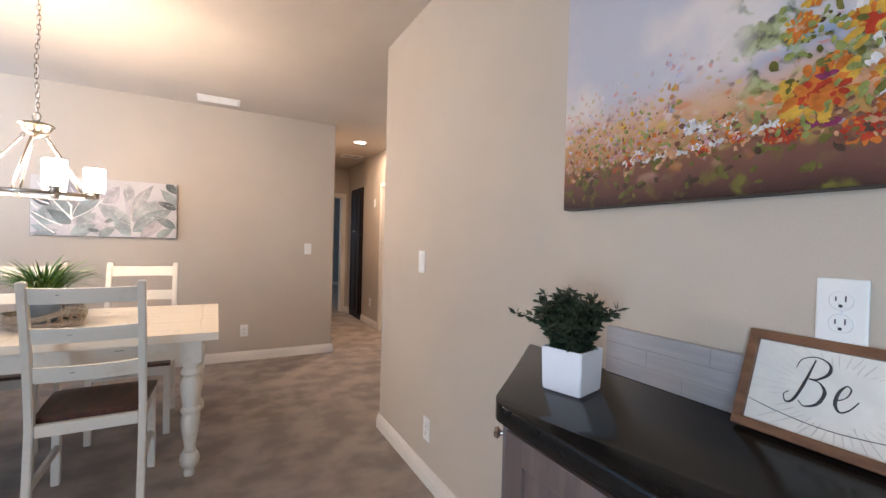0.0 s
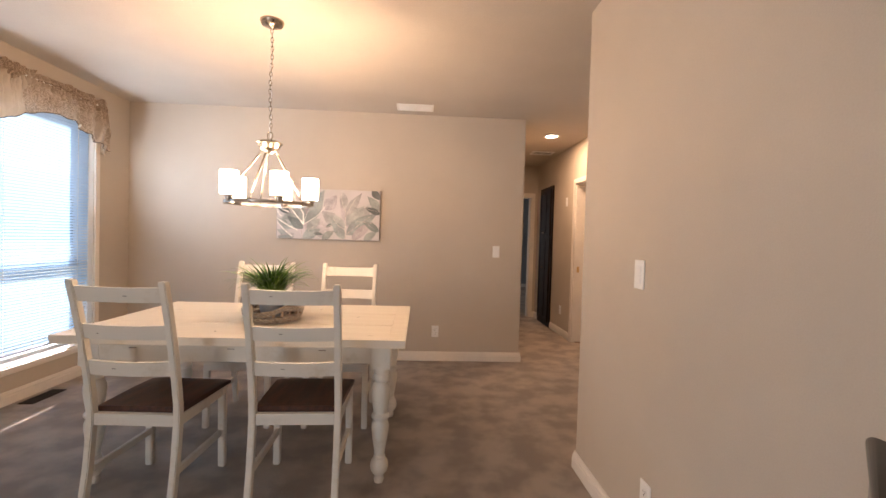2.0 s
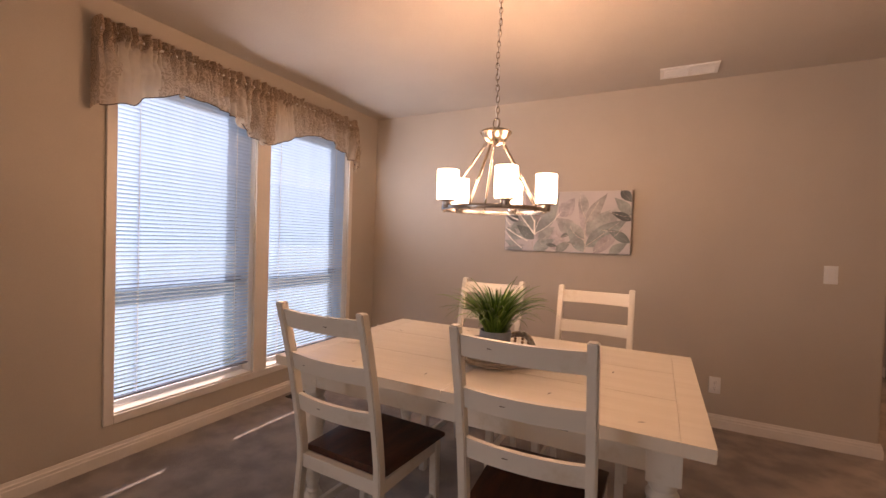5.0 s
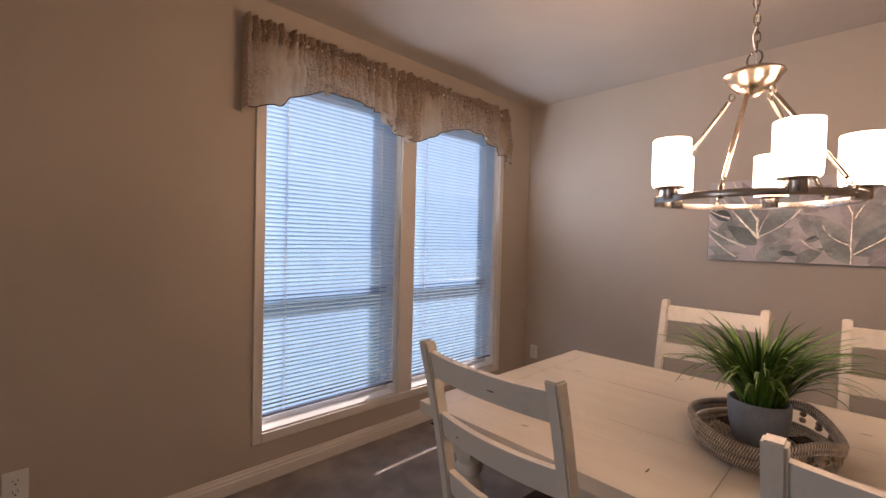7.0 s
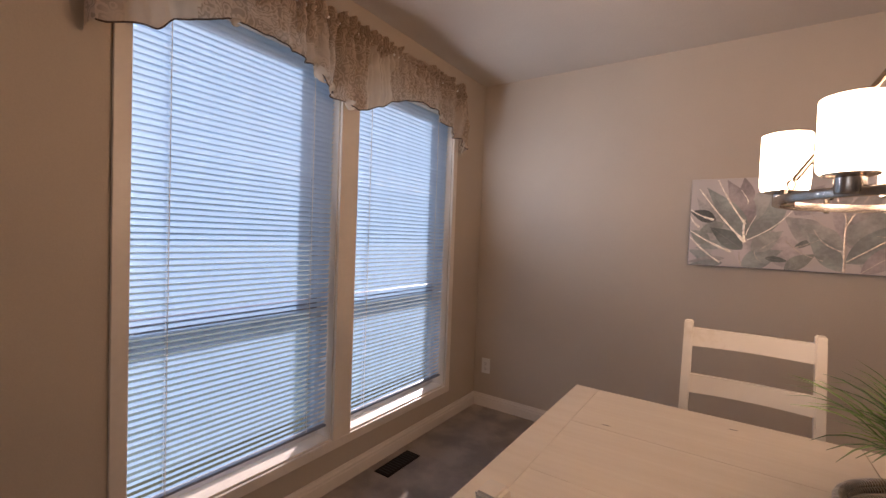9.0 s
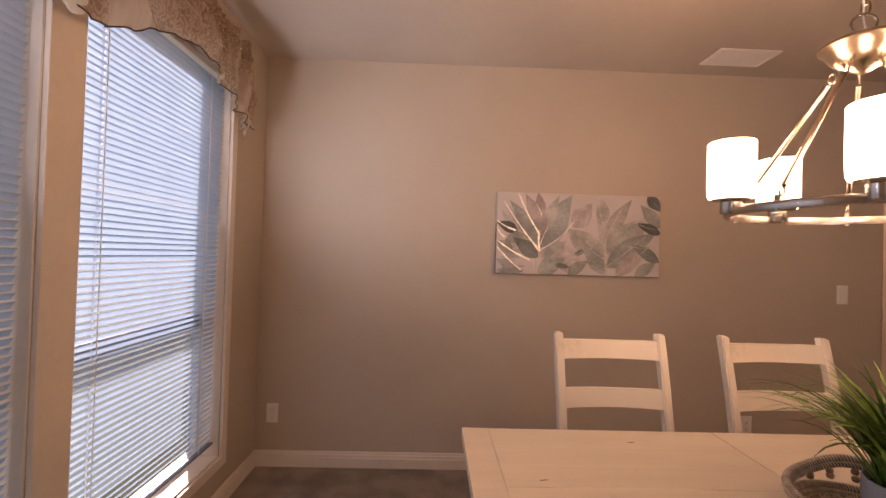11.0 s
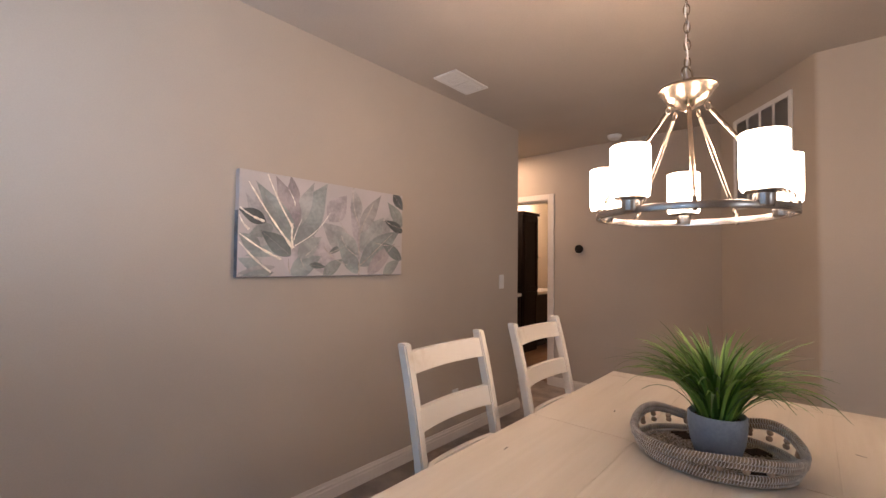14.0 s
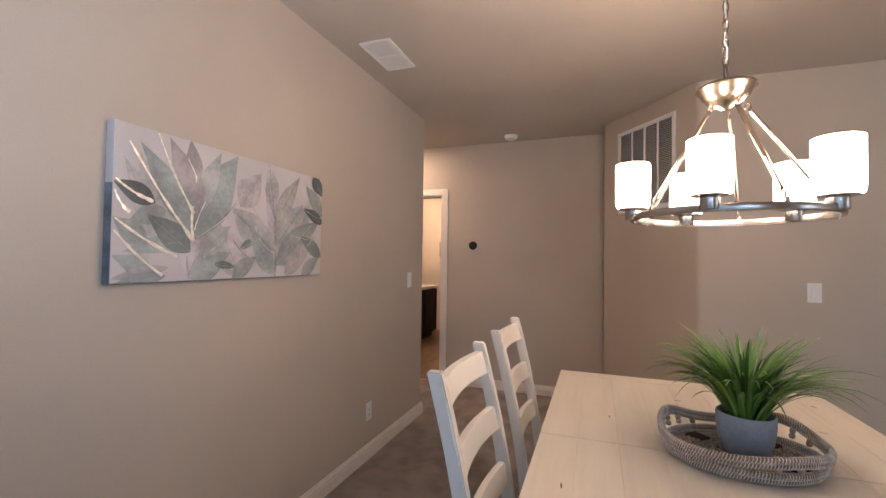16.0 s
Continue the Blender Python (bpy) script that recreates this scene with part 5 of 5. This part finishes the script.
    for i, (x, z, ln, wd, ang, c) in enumerate(L):
        a = radians(ang)
        dirv, side = Vector((math.sin(a), math.cos(a))), Vector((math.cos(a), -math.sin(a)))
        n = 16
        y = d + 0.0006 + 0.00012 * i
        bm = bmesh.new()
        left, right = [], []
        for k in range(n + 1):
            f = k / n
            ww = wd / 2 * math.sin(math.pi * f ** 0.75) ** 1.15 if 0 < f < 1 else 0.0
            bend = 0.018 * ln * math.sin(math.pi * f) * (1 if ang > 0 else -1)
            base = Vector((x, z)) + dirv * ln * f - side * bend
            p, q = inside(*(base - side * ww)), inside(*(base + side * ww))
            left.append(bm.verts.new(place(p[0], p[1], y)))
            right.append(bm.verts.new(place(q[0], q[1], y)))
        for k in range(n):
            bm.faces.new((left[k], left[k + 1], right[k + 1], right[k]))
        lf = part("painted_leaf", bm, mats[c], t)
        pts = [place(*inside(*(Vector((x, z)) + dirv * ln * k / 6)), y + 0.0004) for k in range(7)]
        part("vein", tube(bmesh.new(), pts, 0.0006, 4), mats[3], lf)
    # brushed strokes: gold along the leaves of the first plant, dark stems on the second; ends, bow and half width
    gold_strokes = [(0.261, 0.138, 0.04, 0.432, 0.005, 0.0046), (0.26, 0.235, 0.127, 0.479, 0.005, 0.0038), (0.265, 0.345, 0.235, 0.419, -0.014, 0.0024), (0.272, 0.151, 0.47, 0.332, -0.014, 0.0024), (0.261, 0.138, 0.256, 0.259, 0.005, 0.0046), (0.116, 0.257, 0.003, 0.313, 0.005, 0.0038), (0.047, 0.216, 0.002, 0.279, 0.005, 0.0038), (0.202, 0.082, 0.003, 0.196, 0.005, 0.0046), (0.152, 0.021, 0.003, 0.159, 0.005, 0.0038), (0.264, 0.176, 0.305, 0.282, 0.006, 0.0016)]
    dark_strokes = [(0.661, 0.003, 0.659, 0.274, 0.003, 0.003), (0.659, 0.274, 0.61, 0.484, 0.012, 0.002), (0.663, 0.233, 0.764, 0.423, 0.012, 0.002), (0.644, 0.107, 0.541, 0.213, 0.012, 0.002), (0.667, 0.055, 0.905, 0.246, 0.012, 0.002), (0.513, 0.318, 0.607, 0.208, 0.006, 0.0012), (0.329, 0.102, 0.422, 0.179, 0.006, 0.0012), (0.305, 0.088, 0.343, 0.033, 0.006, 0.0012), (0.434, 0.152, 0.584, 0.056, 0.012, 0.002), (0.25, 0.013, 0.239, 0.084, 0.003, 0.003), (0.72, 0.004, 0.915, 0.176, 0.006, 0.0012), (0.47, 0.118, 0.562, 0.16, 0.006, 0.0012), (0.77, 0.186, 0.985, 0.173, 0.006, 0.0012), (0.832, 0.326, 0.985, 0.283, 0.006, 0.0012)]
    for n0, (rows, mt, label) in enumerate(((dark_strokes, dk, "thin dark stem line"), (gold_strokes, gold, "brushed gold stroke"))):
        for x0, z0, x1, z1, bow, r in rows:
            pts, rs = [], []
            for k in range(17):
                f = k / 16
                q = inside(x0 + (x1 - x0) * f - bow * math.sin(math.pi * f), z0 + (z1 - z0) * f - abs(bow) * math.sin(math.pi * f))
                pts.append(place(q[0], q[1], d + 0.0058 + 0.0008 * n0))
                rs.append(r * (1.55 - 0.85 * f) * (0.55 + 0.8 * rw.random()))
            bm = tube(bmesh.new(), pts, rs, 6)
            for v in bm.verts:
                v.co.y = pts[0].y + (v.co.y - pts[0].y) * 0.22
            part("gold_stroke" if n0 else "stem_line", bm, mt, t, label)
leaf_art()

def flower_art():
    """Deep stretched canvas; local x to the viewer's left, y out of the wall."""
    t = thing("meadow_canvas", (EX, 0.50, 1.31), 90, "large canvas of bright meadow flowers under a hazy sky", "painting")
    w, h, d = 0.605, 0.80, 0.038
    part("canvas", boxes((-w, w, 0.0005, d, 0, h), bevel=0.003), M_MEADOW, t, "painted meadow and hazy sky")
    edge = mat("dark_canvas_edge", (0.035, 0.022, 0.018), 0.6, var=0.1)
    part("canvas_edge", boxes((-w, w, 0.001, d - 0.002, -0.003, 0.0)), edge, t, "dark painted lower edge")
    # thick dabs of oil paint, one joined layer a colour; places are along the wall and up from the canvas's foot
    tones = {"scarlet": (0.38, 0.040, 0.015), "orange": (0.50, 0.15, 0.02), "amber": (0.56, 0.33, 0.04), "peach": (0.52, 0.28, 0.15), "rose": (0.48, 0.27, 0.27), "cream": (0.66, 0.63, 0.62),
             "lime": (0.26, 0.28, 0.08), "olive": (0.13, 0.12, 0.025), "umber": (0.075, 0.045, 0.028), "plum": (0.20, 0.03, 0.09), "lilac": (0.44, 0.42, 0.52), "russet": (0.19, 0.085, 0.05)}
    layers = {k: bmesh.new() for k in tones}
    rnd = random.Random(33)
    lift = [0.0]
    def dab(tone, y, z, length, width, angle):
        x = y - 0.50
        if abs(x) > w - length or z < length * 0.6 or z > h - length:
            return
        lift[0] = (lift[0] + 0.000013) % 0.004
        bm = layers[tone]
        c, s = math.cos(angle), math.sin(angle)
        ring = []
        for k in range(9):
            a = 2 * math.pi * k / 9
            u, v = length * math.cos(a) * rnd.uniform(0.75, 1.1), width * math.sin(a) * rnd.uniform(0.75, 1.1)
            ring.append(bm.verts.new((x + u * c - v * s, d + 0.0004 + lift[0], z + u * s + v * c)))
        top = bm.verts.new((x, d + 0.0010 + lift[0], z))
        for k in range(9):
            bm.faces.new((ring[k], ring[(k + 1) % 9], top))
    def scatter(tone_set, y0, y1, z0, z1, count, size):
        for _ in range(count):
            q = rnd.uniform(0.4, 0.95) * size
            dab(rnd.choice(tone_set), rnd.uniform(y0, y1), rnd.uniform(z0, z1), q, q * rnd.uniform(0.4, 0.8), rnd.uniform(0, math.pi))
    def bloom(y, z, r, outer, inner, heart):
        for tone_set, f0, f1, count in ((outer, 0.6, 1.0, 30), (inner, 0.2, 0.68, 26), (heart, 0.0, 0.25, 8)):
            for _ in range(count):
                a, q = rnd.uniform(0, 2 * math.pi), rnd.uniform(f0, f1) * r
                dab(rnd.choice(tone_set), y + q * math.cos(a), z + 0.85 * q * math.sin(a), r * rnd.uniform(0.18, 0.32), r * rnd.uniform(0.11, 0.18), a + rnd.uniform(-0.5, 0.5))
    scatter(("olive", "umber"), -0.08, 1.09, 0.02, 0.085, 60, 0.016)
    scatter(("umber", "olive"), 1.0, 1.09, 0.02, 0.09, 12, 0.018)
    scatter(("russet", "olive", "peach"), 0.0, 1.09, 0.075, 0.115, 150, 0.011)
    scatter(("peach", "peach", "peach", "orange", "lime", "rose", "russet"), 0.62, 1.09, 0.105, 0.165, 420, 0.0095)
    scatter(("peach", "rose", "lilac", "lime", "amber"), 0.74, 1.09, 0.155, 0.225, 150, 0.009)
    scatter(("rose", "lilac", "peach"), 0.82, 1.09, 0.22, 0.26, 24, 0.006)
    scatter(("peach", "lime", "orange", "russet"), -0.08, 0.64, 0.095, 0.15, 330, 0.011)
    scatter(("umber",), 0.64, 1.08, 0.14, 0.22, 16, 0.005)
    scatter(("lime", "lime", "olive"), 0.40, 0.60, 0.14, 0.33, 70, 0.012)
    scatter(("umber", "olive"), 0.38, 0.54, 0.13, 0.30, 34, 0.008)
    scatter(("rose", "cream", "lilac"), 0.755, 0.79, 0.28, 0.335, 12, 0.009)
    scatter(("amber", "peach"), 0.76, 0.80, 0.235, 0.265, 8, 0.012)
    scatter(("lime", "olive"), -0.05, 0.40, 0.16, 0.6, 60, 0.022)
    for y, z, length in ((0.522, 0.111, 0.018), (0.505, 0.116, 0.020), (0.545, 0.114, 0.014), (0.488, 0.110, 0.016), (0.53, 0.118, 0.013)):
        dab("plum", y, z, length, 0.008, rnd.uniform(-0.3, 0.4))
    for k in range(13):
        y = 0.89 - 0.028 * k + rnd.uniform(-0.008, 0.008)
        for _ in range(5):
            dab("cream", y + rnd.uniform(-0.010, 0.010), 0.100 + 0.002 * k + rnd.uniform(-0.007, 0.007), 0.0075, 0.004, rnd.uniform(0, 3))
        dab("amber", y, 0.101 + 0.002 * k, 0.003, 0.003, 0)
    for y, z in ((0.70, 0.145), (0.725, 0.155), (0.65, 0.15), (0.86, 0.118)):
        bloom(y, z, 0.018, ("cream", "lilac"), ("cream",), ("cream",))
    for y, z, r in ((0.572, 0.107, 0.022), (0.548, 0.105, 0.02), (0.631, 0.113, 0.013), (0.445, 0.092, 0.030), (0.88, 0.095, 0.014), (0.70, 0.097, 0.012)):
        bloom(y, z, r, ("scarlet", "orange"), ("scarlet",), ("umber", "scarlet"))
    bloom(0.509, 0.169, 0.060, ("amber", "orange", "amber"), ("scarlet", "orange"), ("scarlet", "orange"))
    for _ in range(4):
        dab("plum", 0.495 + rnd.uniform(-0.012, 0.012), 0.193 + rnd.uniform(-0.008, 0.008), 0.009, 0.005, rnd.uniform(0, 3))
    bloom(0.483, 0.212, 0.018, ("orange",), ("orange", "peach"), ("peach",))
    bloom(0.537, 0.288, 0.026, ("amber", "orange"), ("orange",), ("peach",))
    bloom(0.441, 0.258, 0.045, ("amber", "amber", "cream"), ("orange", "amber"), ("scarlet",))
    bloom(0.430, 0.172, 0.036, ("peach", "cream"), ("orange", "peach"), ("amber",))
    bloom(0.505, 0.345, 0.032, ("orange", "amber"), ("scarlet",), ("plum",))
    bloom(0.42, 0.38, 0.05, ("amber", "orange"), ("orange", "scarlet"), ("plum",))
    for y, z, r in ((0.30, 0.22, 0.06), (0.18, 0.38, 0.055), (0.08, 0.20, 0.05), (0.33, 0.50, 0.05)):
        bloom(y, z, r, ("amber", "orange"), ("scarlet", "orange"), ("plum",))
    for tone, bm in layers.items():
        o = part("brushwork", bm, mat("oil_" + tone, tones[tone], 0.5, var=0.14, scale=45, fine=160, bump=0.3, spec=0.2), t, tone + " dabs of oil paint")
        tagged(o, kind="stuff")
flower_art()

# ---- buffet ----
CZ = 0.868
def buffet():
    t = thing("buffet_cabinet", (0, 0, 0), 0, "grey-brown wooden buffet cabinet with a clipped corner", "cabinet")
    fx, y1, yb, ys = 0.525, 0.90, 1.26, -0.9
    top = CZ - 0.042
    part("body", prism(bmesh.new(), [(fx, ys), (EX - 0.001, ys), (EX - 0.001, yb), (fx, y1)], 0.10, top), M_GREYWOOD, t)
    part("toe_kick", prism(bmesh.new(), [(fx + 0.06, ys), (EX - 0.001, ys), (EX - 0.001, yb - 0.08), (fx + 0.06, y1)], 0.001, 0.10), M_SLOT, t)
    for i in range(4):
        b = y1 - 0.012 - i * 0.445
        shaker_door("cabinet_door", t, b - 0.43, b, 0.115, top - 0.02, fx - 0.001, M_GREYWOOD, (b - 0.40 if i % 2 == 0 else b - 0.03), top - 0.08)
    # door on the clipped end
    d = part("end_door", boxes((0.03, 0.49, 0.001, 0.019, 0.115, top - 0.02), bevel=0.003), M_GREYWOOD, t)
    d.matrix_local = Matrix.Translation((fx, y1, 0)) @ pose(0, 0, 0, 0, 0, math.degrees(math.atan2(yb - y1, EX - fx)))
    part("knob", lathe(bmesh.new(), [(0, 0.028), (0.011, 0.026), (0.014, 0.018), (0.006, 0.011), (0.006, 0.0)], 16, pose(0.07, 0.019, top - 0.07, -90)), M_DARKNICKEL, d, "dark metal knob", True)
    c = bmesh.new()
    fo = 0.485
    prism(c, rounded([(fo, ys - 0.02), (EX - 0.001, ys - 0.02), (EX - 0.001, 1.292), (fo, 0.905)], (3,), 0.03), CZ - 0.041, CZ)
    e = [e for e in c.edges if abs(e.verts[0].co.z - e.verts[1].co.z) < 1e-6 and not (e.verts[0].co.x > 0.89 and e.verts[1].co.x > 0.89)]
    bmesh.ops.bevel(c, geom=e, offset=0.018, segments=5, affect="EDGES", profile=0.5)
    tagged(part("buffet_countertop", c, M_COUNTER, None, "", True), "dark speckled laminate countertop with a rounded edge", "countertop")
    s = thing("backsplash", (0, 0, 0), 0, "grey wood-look backsplash strips", "backsplash", "", "structure")
    for k in range(3):
        b = 0.955
        step = (0.21, 0.12, 0.27)[k]
        while b > ys:
            a = max(ys, b - step)
            part("plank", boxes((EX - 0.014, EX - 0.001, a, b - 0.0006, CZ + 0.001 + k * 0.041, CZ + 0.0414 + k * 0.041), bevel=0.0008), M_SPLASH, s)
            b, step = a, 0.30
buffet()

def box_plant(at, rz):
    t = thing("boxwood_plant", at, rz, "small dark faux boxwood in a white square pot", "plant")
    bm = bmesh.new()
    rings = []
    for w, z in ((0.043, 0.0), (0.048, 0.003), (0.051, 0.100), (0.047, 0.100), (0.046, 0.085)):
        rings.append([bm.verts.new((sx * w, sy * w, z)) for sx, sy in ((-1, -1), (1, -1), (1, 1), (-1, 1))])
    for a, b in zip(rings, rings[1:]):
        for j in range(4):
            bm.faces.new((a[j], a[(j + 1) % 4], b[(j + 1) % 4], b[j]))
    bm.faces.new(rings[0][::-1])
    bm.faces.new(rings[-1])
    bmesh.ops.bevel(bm, geom=list(bm.edges), offset=0.0022, segments=2, affect="EDGES")
    part("pot", bm, M_POTWHITE, t, "white square ceramic pot")
    part("soil", boxes((-0.045, 0.045, -0.045, 0.045, 0.086, 0.092)), M_SOIL, t)
    rnd = random.Random(8)
    tw, lf = bmesh.new(), bmesh.new()
    for k in range(150):
        az = rnd.uniform(0, 2 * math.pi)
        lean = rnd.uniform(0.05, 1.10)
        ln = rnd.uniform(0.075, 0.142)
        p = Vector((rnd.uniform(-0.03, 0.03), rnd.uniform(-0.03, 0.03), 0.09))
        pts = [p.copy()]
        n = 7
        for i in range(n):
            e = radians(88 - 75 * lean * (0.4 + 0.6 * i / n))
            p = p + Vector((math.cos(az) * math.cos(e), math.sin(az) * math.cos(e), math.sin(e))) * ln / n + Vector((-0.0010, 0.0003, -0.0004))
            pts.append(p.copy())
        tube(tw, pts, 0.0012, 4)
        for i in range(1, n + 1):
            for s in range(6):
                d = Vector((rnd.uniform(-1, 1), rnd.uniform(-1, 1), rnd.uniform(-0.2, 1))).normalized()
                u = d.orthogonal().normalized()
                sz = rnd.uniform(0.015, 0.028)
                q = pts[i]
                c = [q, q + d * sz * 0.5 + u * sz * 0.18, q + d * sz, q + d * sz * 0.5 - u * sz * 0.18]
                lf.faces.new([lf.verts.new(v) for v in c])
    tagged(part("twig", tw, M_TWIG, t), kind="stuff")
    tagged(part("leaves", lf, M_BOX, t, "small dark green leaves"), kind="stuff")
box_plant((0.690, 0.885, CZ), 15)

def sign(at):
    """Framed script sign leaning on the wall; local x to the viewer's left, y towards the room."""
    t = thing("framed_sign", at, 90, "brown wood framed white sign lettered in black script", "sign")
    w, h = 0.21, 0.235
    lean = pose(0, 0, 0, 21) @ Matrix.Diagonal((0.74, 0.74, 0.79, 1))
    def put(name, bm, mt, label="", smooth=False):
        o = part(name, bm, mt, t, label, smooth)
        o.matrix_local = lean
        return o
    put("backboard", boxes((-w + 0.006, w - 0.006, 0.0, 0.006, 0.006, h - 0.006)), M_SIGNFACE, "white printed board")
    for r in ((-w, w, -0.004, 0.020, 0, 0.022), (-w, w, -0.004, 0.020, h - 0.022, h), (-w, -w + 0.022, -0.004, 0.020, 0.022, h - 0.022), (w - 0.022, w, -0.004, 0.020, 0.022, h - 0.022)):
        put("frame_rail", boxes(r, bevel=0.002), M_FRAMEWOOD)
    bm = bmesh.new()
    rnd = random.Random(2)
    for k in range(46):
        a = 2 * math.pi * k / 46
        r0, r1 = rnd.uniform(0.055, 0.075), rnd.uniform(0.08, 0.16)
        p, q = Vector((0.02 + r0 * 1.3 * math.cos(a), 0.0066, 0.12 + r0 * math.sin(a))), Vector((0.02 + r1 * 1.3 * math.cos(a), 0.0066, 0.12 + r1 * math.sin(a)))
        for v in (p, q):
            v.x = min(max(v.x, -w + 0.024), w - 0.024)
            v.z = min(max(v.z, 0.024), h - 0.024)
        if (q - p).length > 0.01:
            tube(bm, [p, q], 0.0009, 4)
    put("ray_burst", bm, M_FAINT, "faint grey printed rays")
    def stroke(pts, rs):
        n = len(pts)
        fine, rad = [], []
        for i in range(n - 1):
            p0, p1, p2, p3 = [Vector(pts[min(max(j, 0), n - 1)]) for j in (i - 1, i, i + 1, i + 2)]
            for k in range(8):
                f = k / 8
                v = 0.5 * ((2 * p1) + (p2 - p0) * f + (2 * p0 - 5 * p1 + 4 * p2 - p3) * f * f + (3 * p1 - p0 - 3 * p2 + p3) * f ** 3)
                fine.append((w - (0.038 + 0.70 * v.x), 0.0068, 0.012 + 0.90 * v.y))
                rad.append(rs[i] + (rs[i + 1] - rs[i]) * f)
        fine.append((w - (0.038 + 0.70 * pts[-1][0]), 0.0068, 0.012 + 0.90 * pts[-1][1]))
        rad.append(rs[-1])
        return tube(bmesh.new(), fine, rad, 6)
    put("letter_B", stroke([(0.148, 0.196), (0.128, 0.13), (0.108, 0.088), (0.088, 0.080), (0.080, 0.096), (0.092, 0.106)], [0.0012, 0.0034, 0.003, 0.0015, 0.001, 0.001]), M_INK, "black script letter")
    put("letter_B", stroke([(0.100, 0.168), (0.112, 0.192), (0.150, 0.203), (0.185, 0.192), (0.188, 0.170), (0.162, 0.150), (0.140, 0.147), (0.168, 0.143), (0.186, 0.122), (0.172, 0.092), (0.140, 0.080), (0.122, 0.090)],
                           [0.001, 0.001, 0.0012, 0.002, 0.0034, 0.002, 0.001, 0.0014, 0.0036, 0.003, 0.0014, 0.001]), M_INK, "black script letter")
    put("letter_e", stroke([(0.212, 0.110), (0.238, 0.122), (0.248, 0.142), (0.236, 0.150), (0.220, 0.132), (0.216, 0.104), (0.230, 0.088), (0.252, 0.098), (0.270, 0.120)], [0.0012, 0.0012, 0.0016, 0.0012, 0.003, 0.0034, 0.002, 0.0014, 0.001]), M_INK, "black script letter")
    put("underline", stroke([(-0.018, 0.062), (0.08, 0.048), (0.20, 0.040), (0.32, 0.046), (0.46, 0.062)], [0.0009] * 5), M_INK, "thin black underline")
sign((0.836, 0.455, CZ + 0.0035))
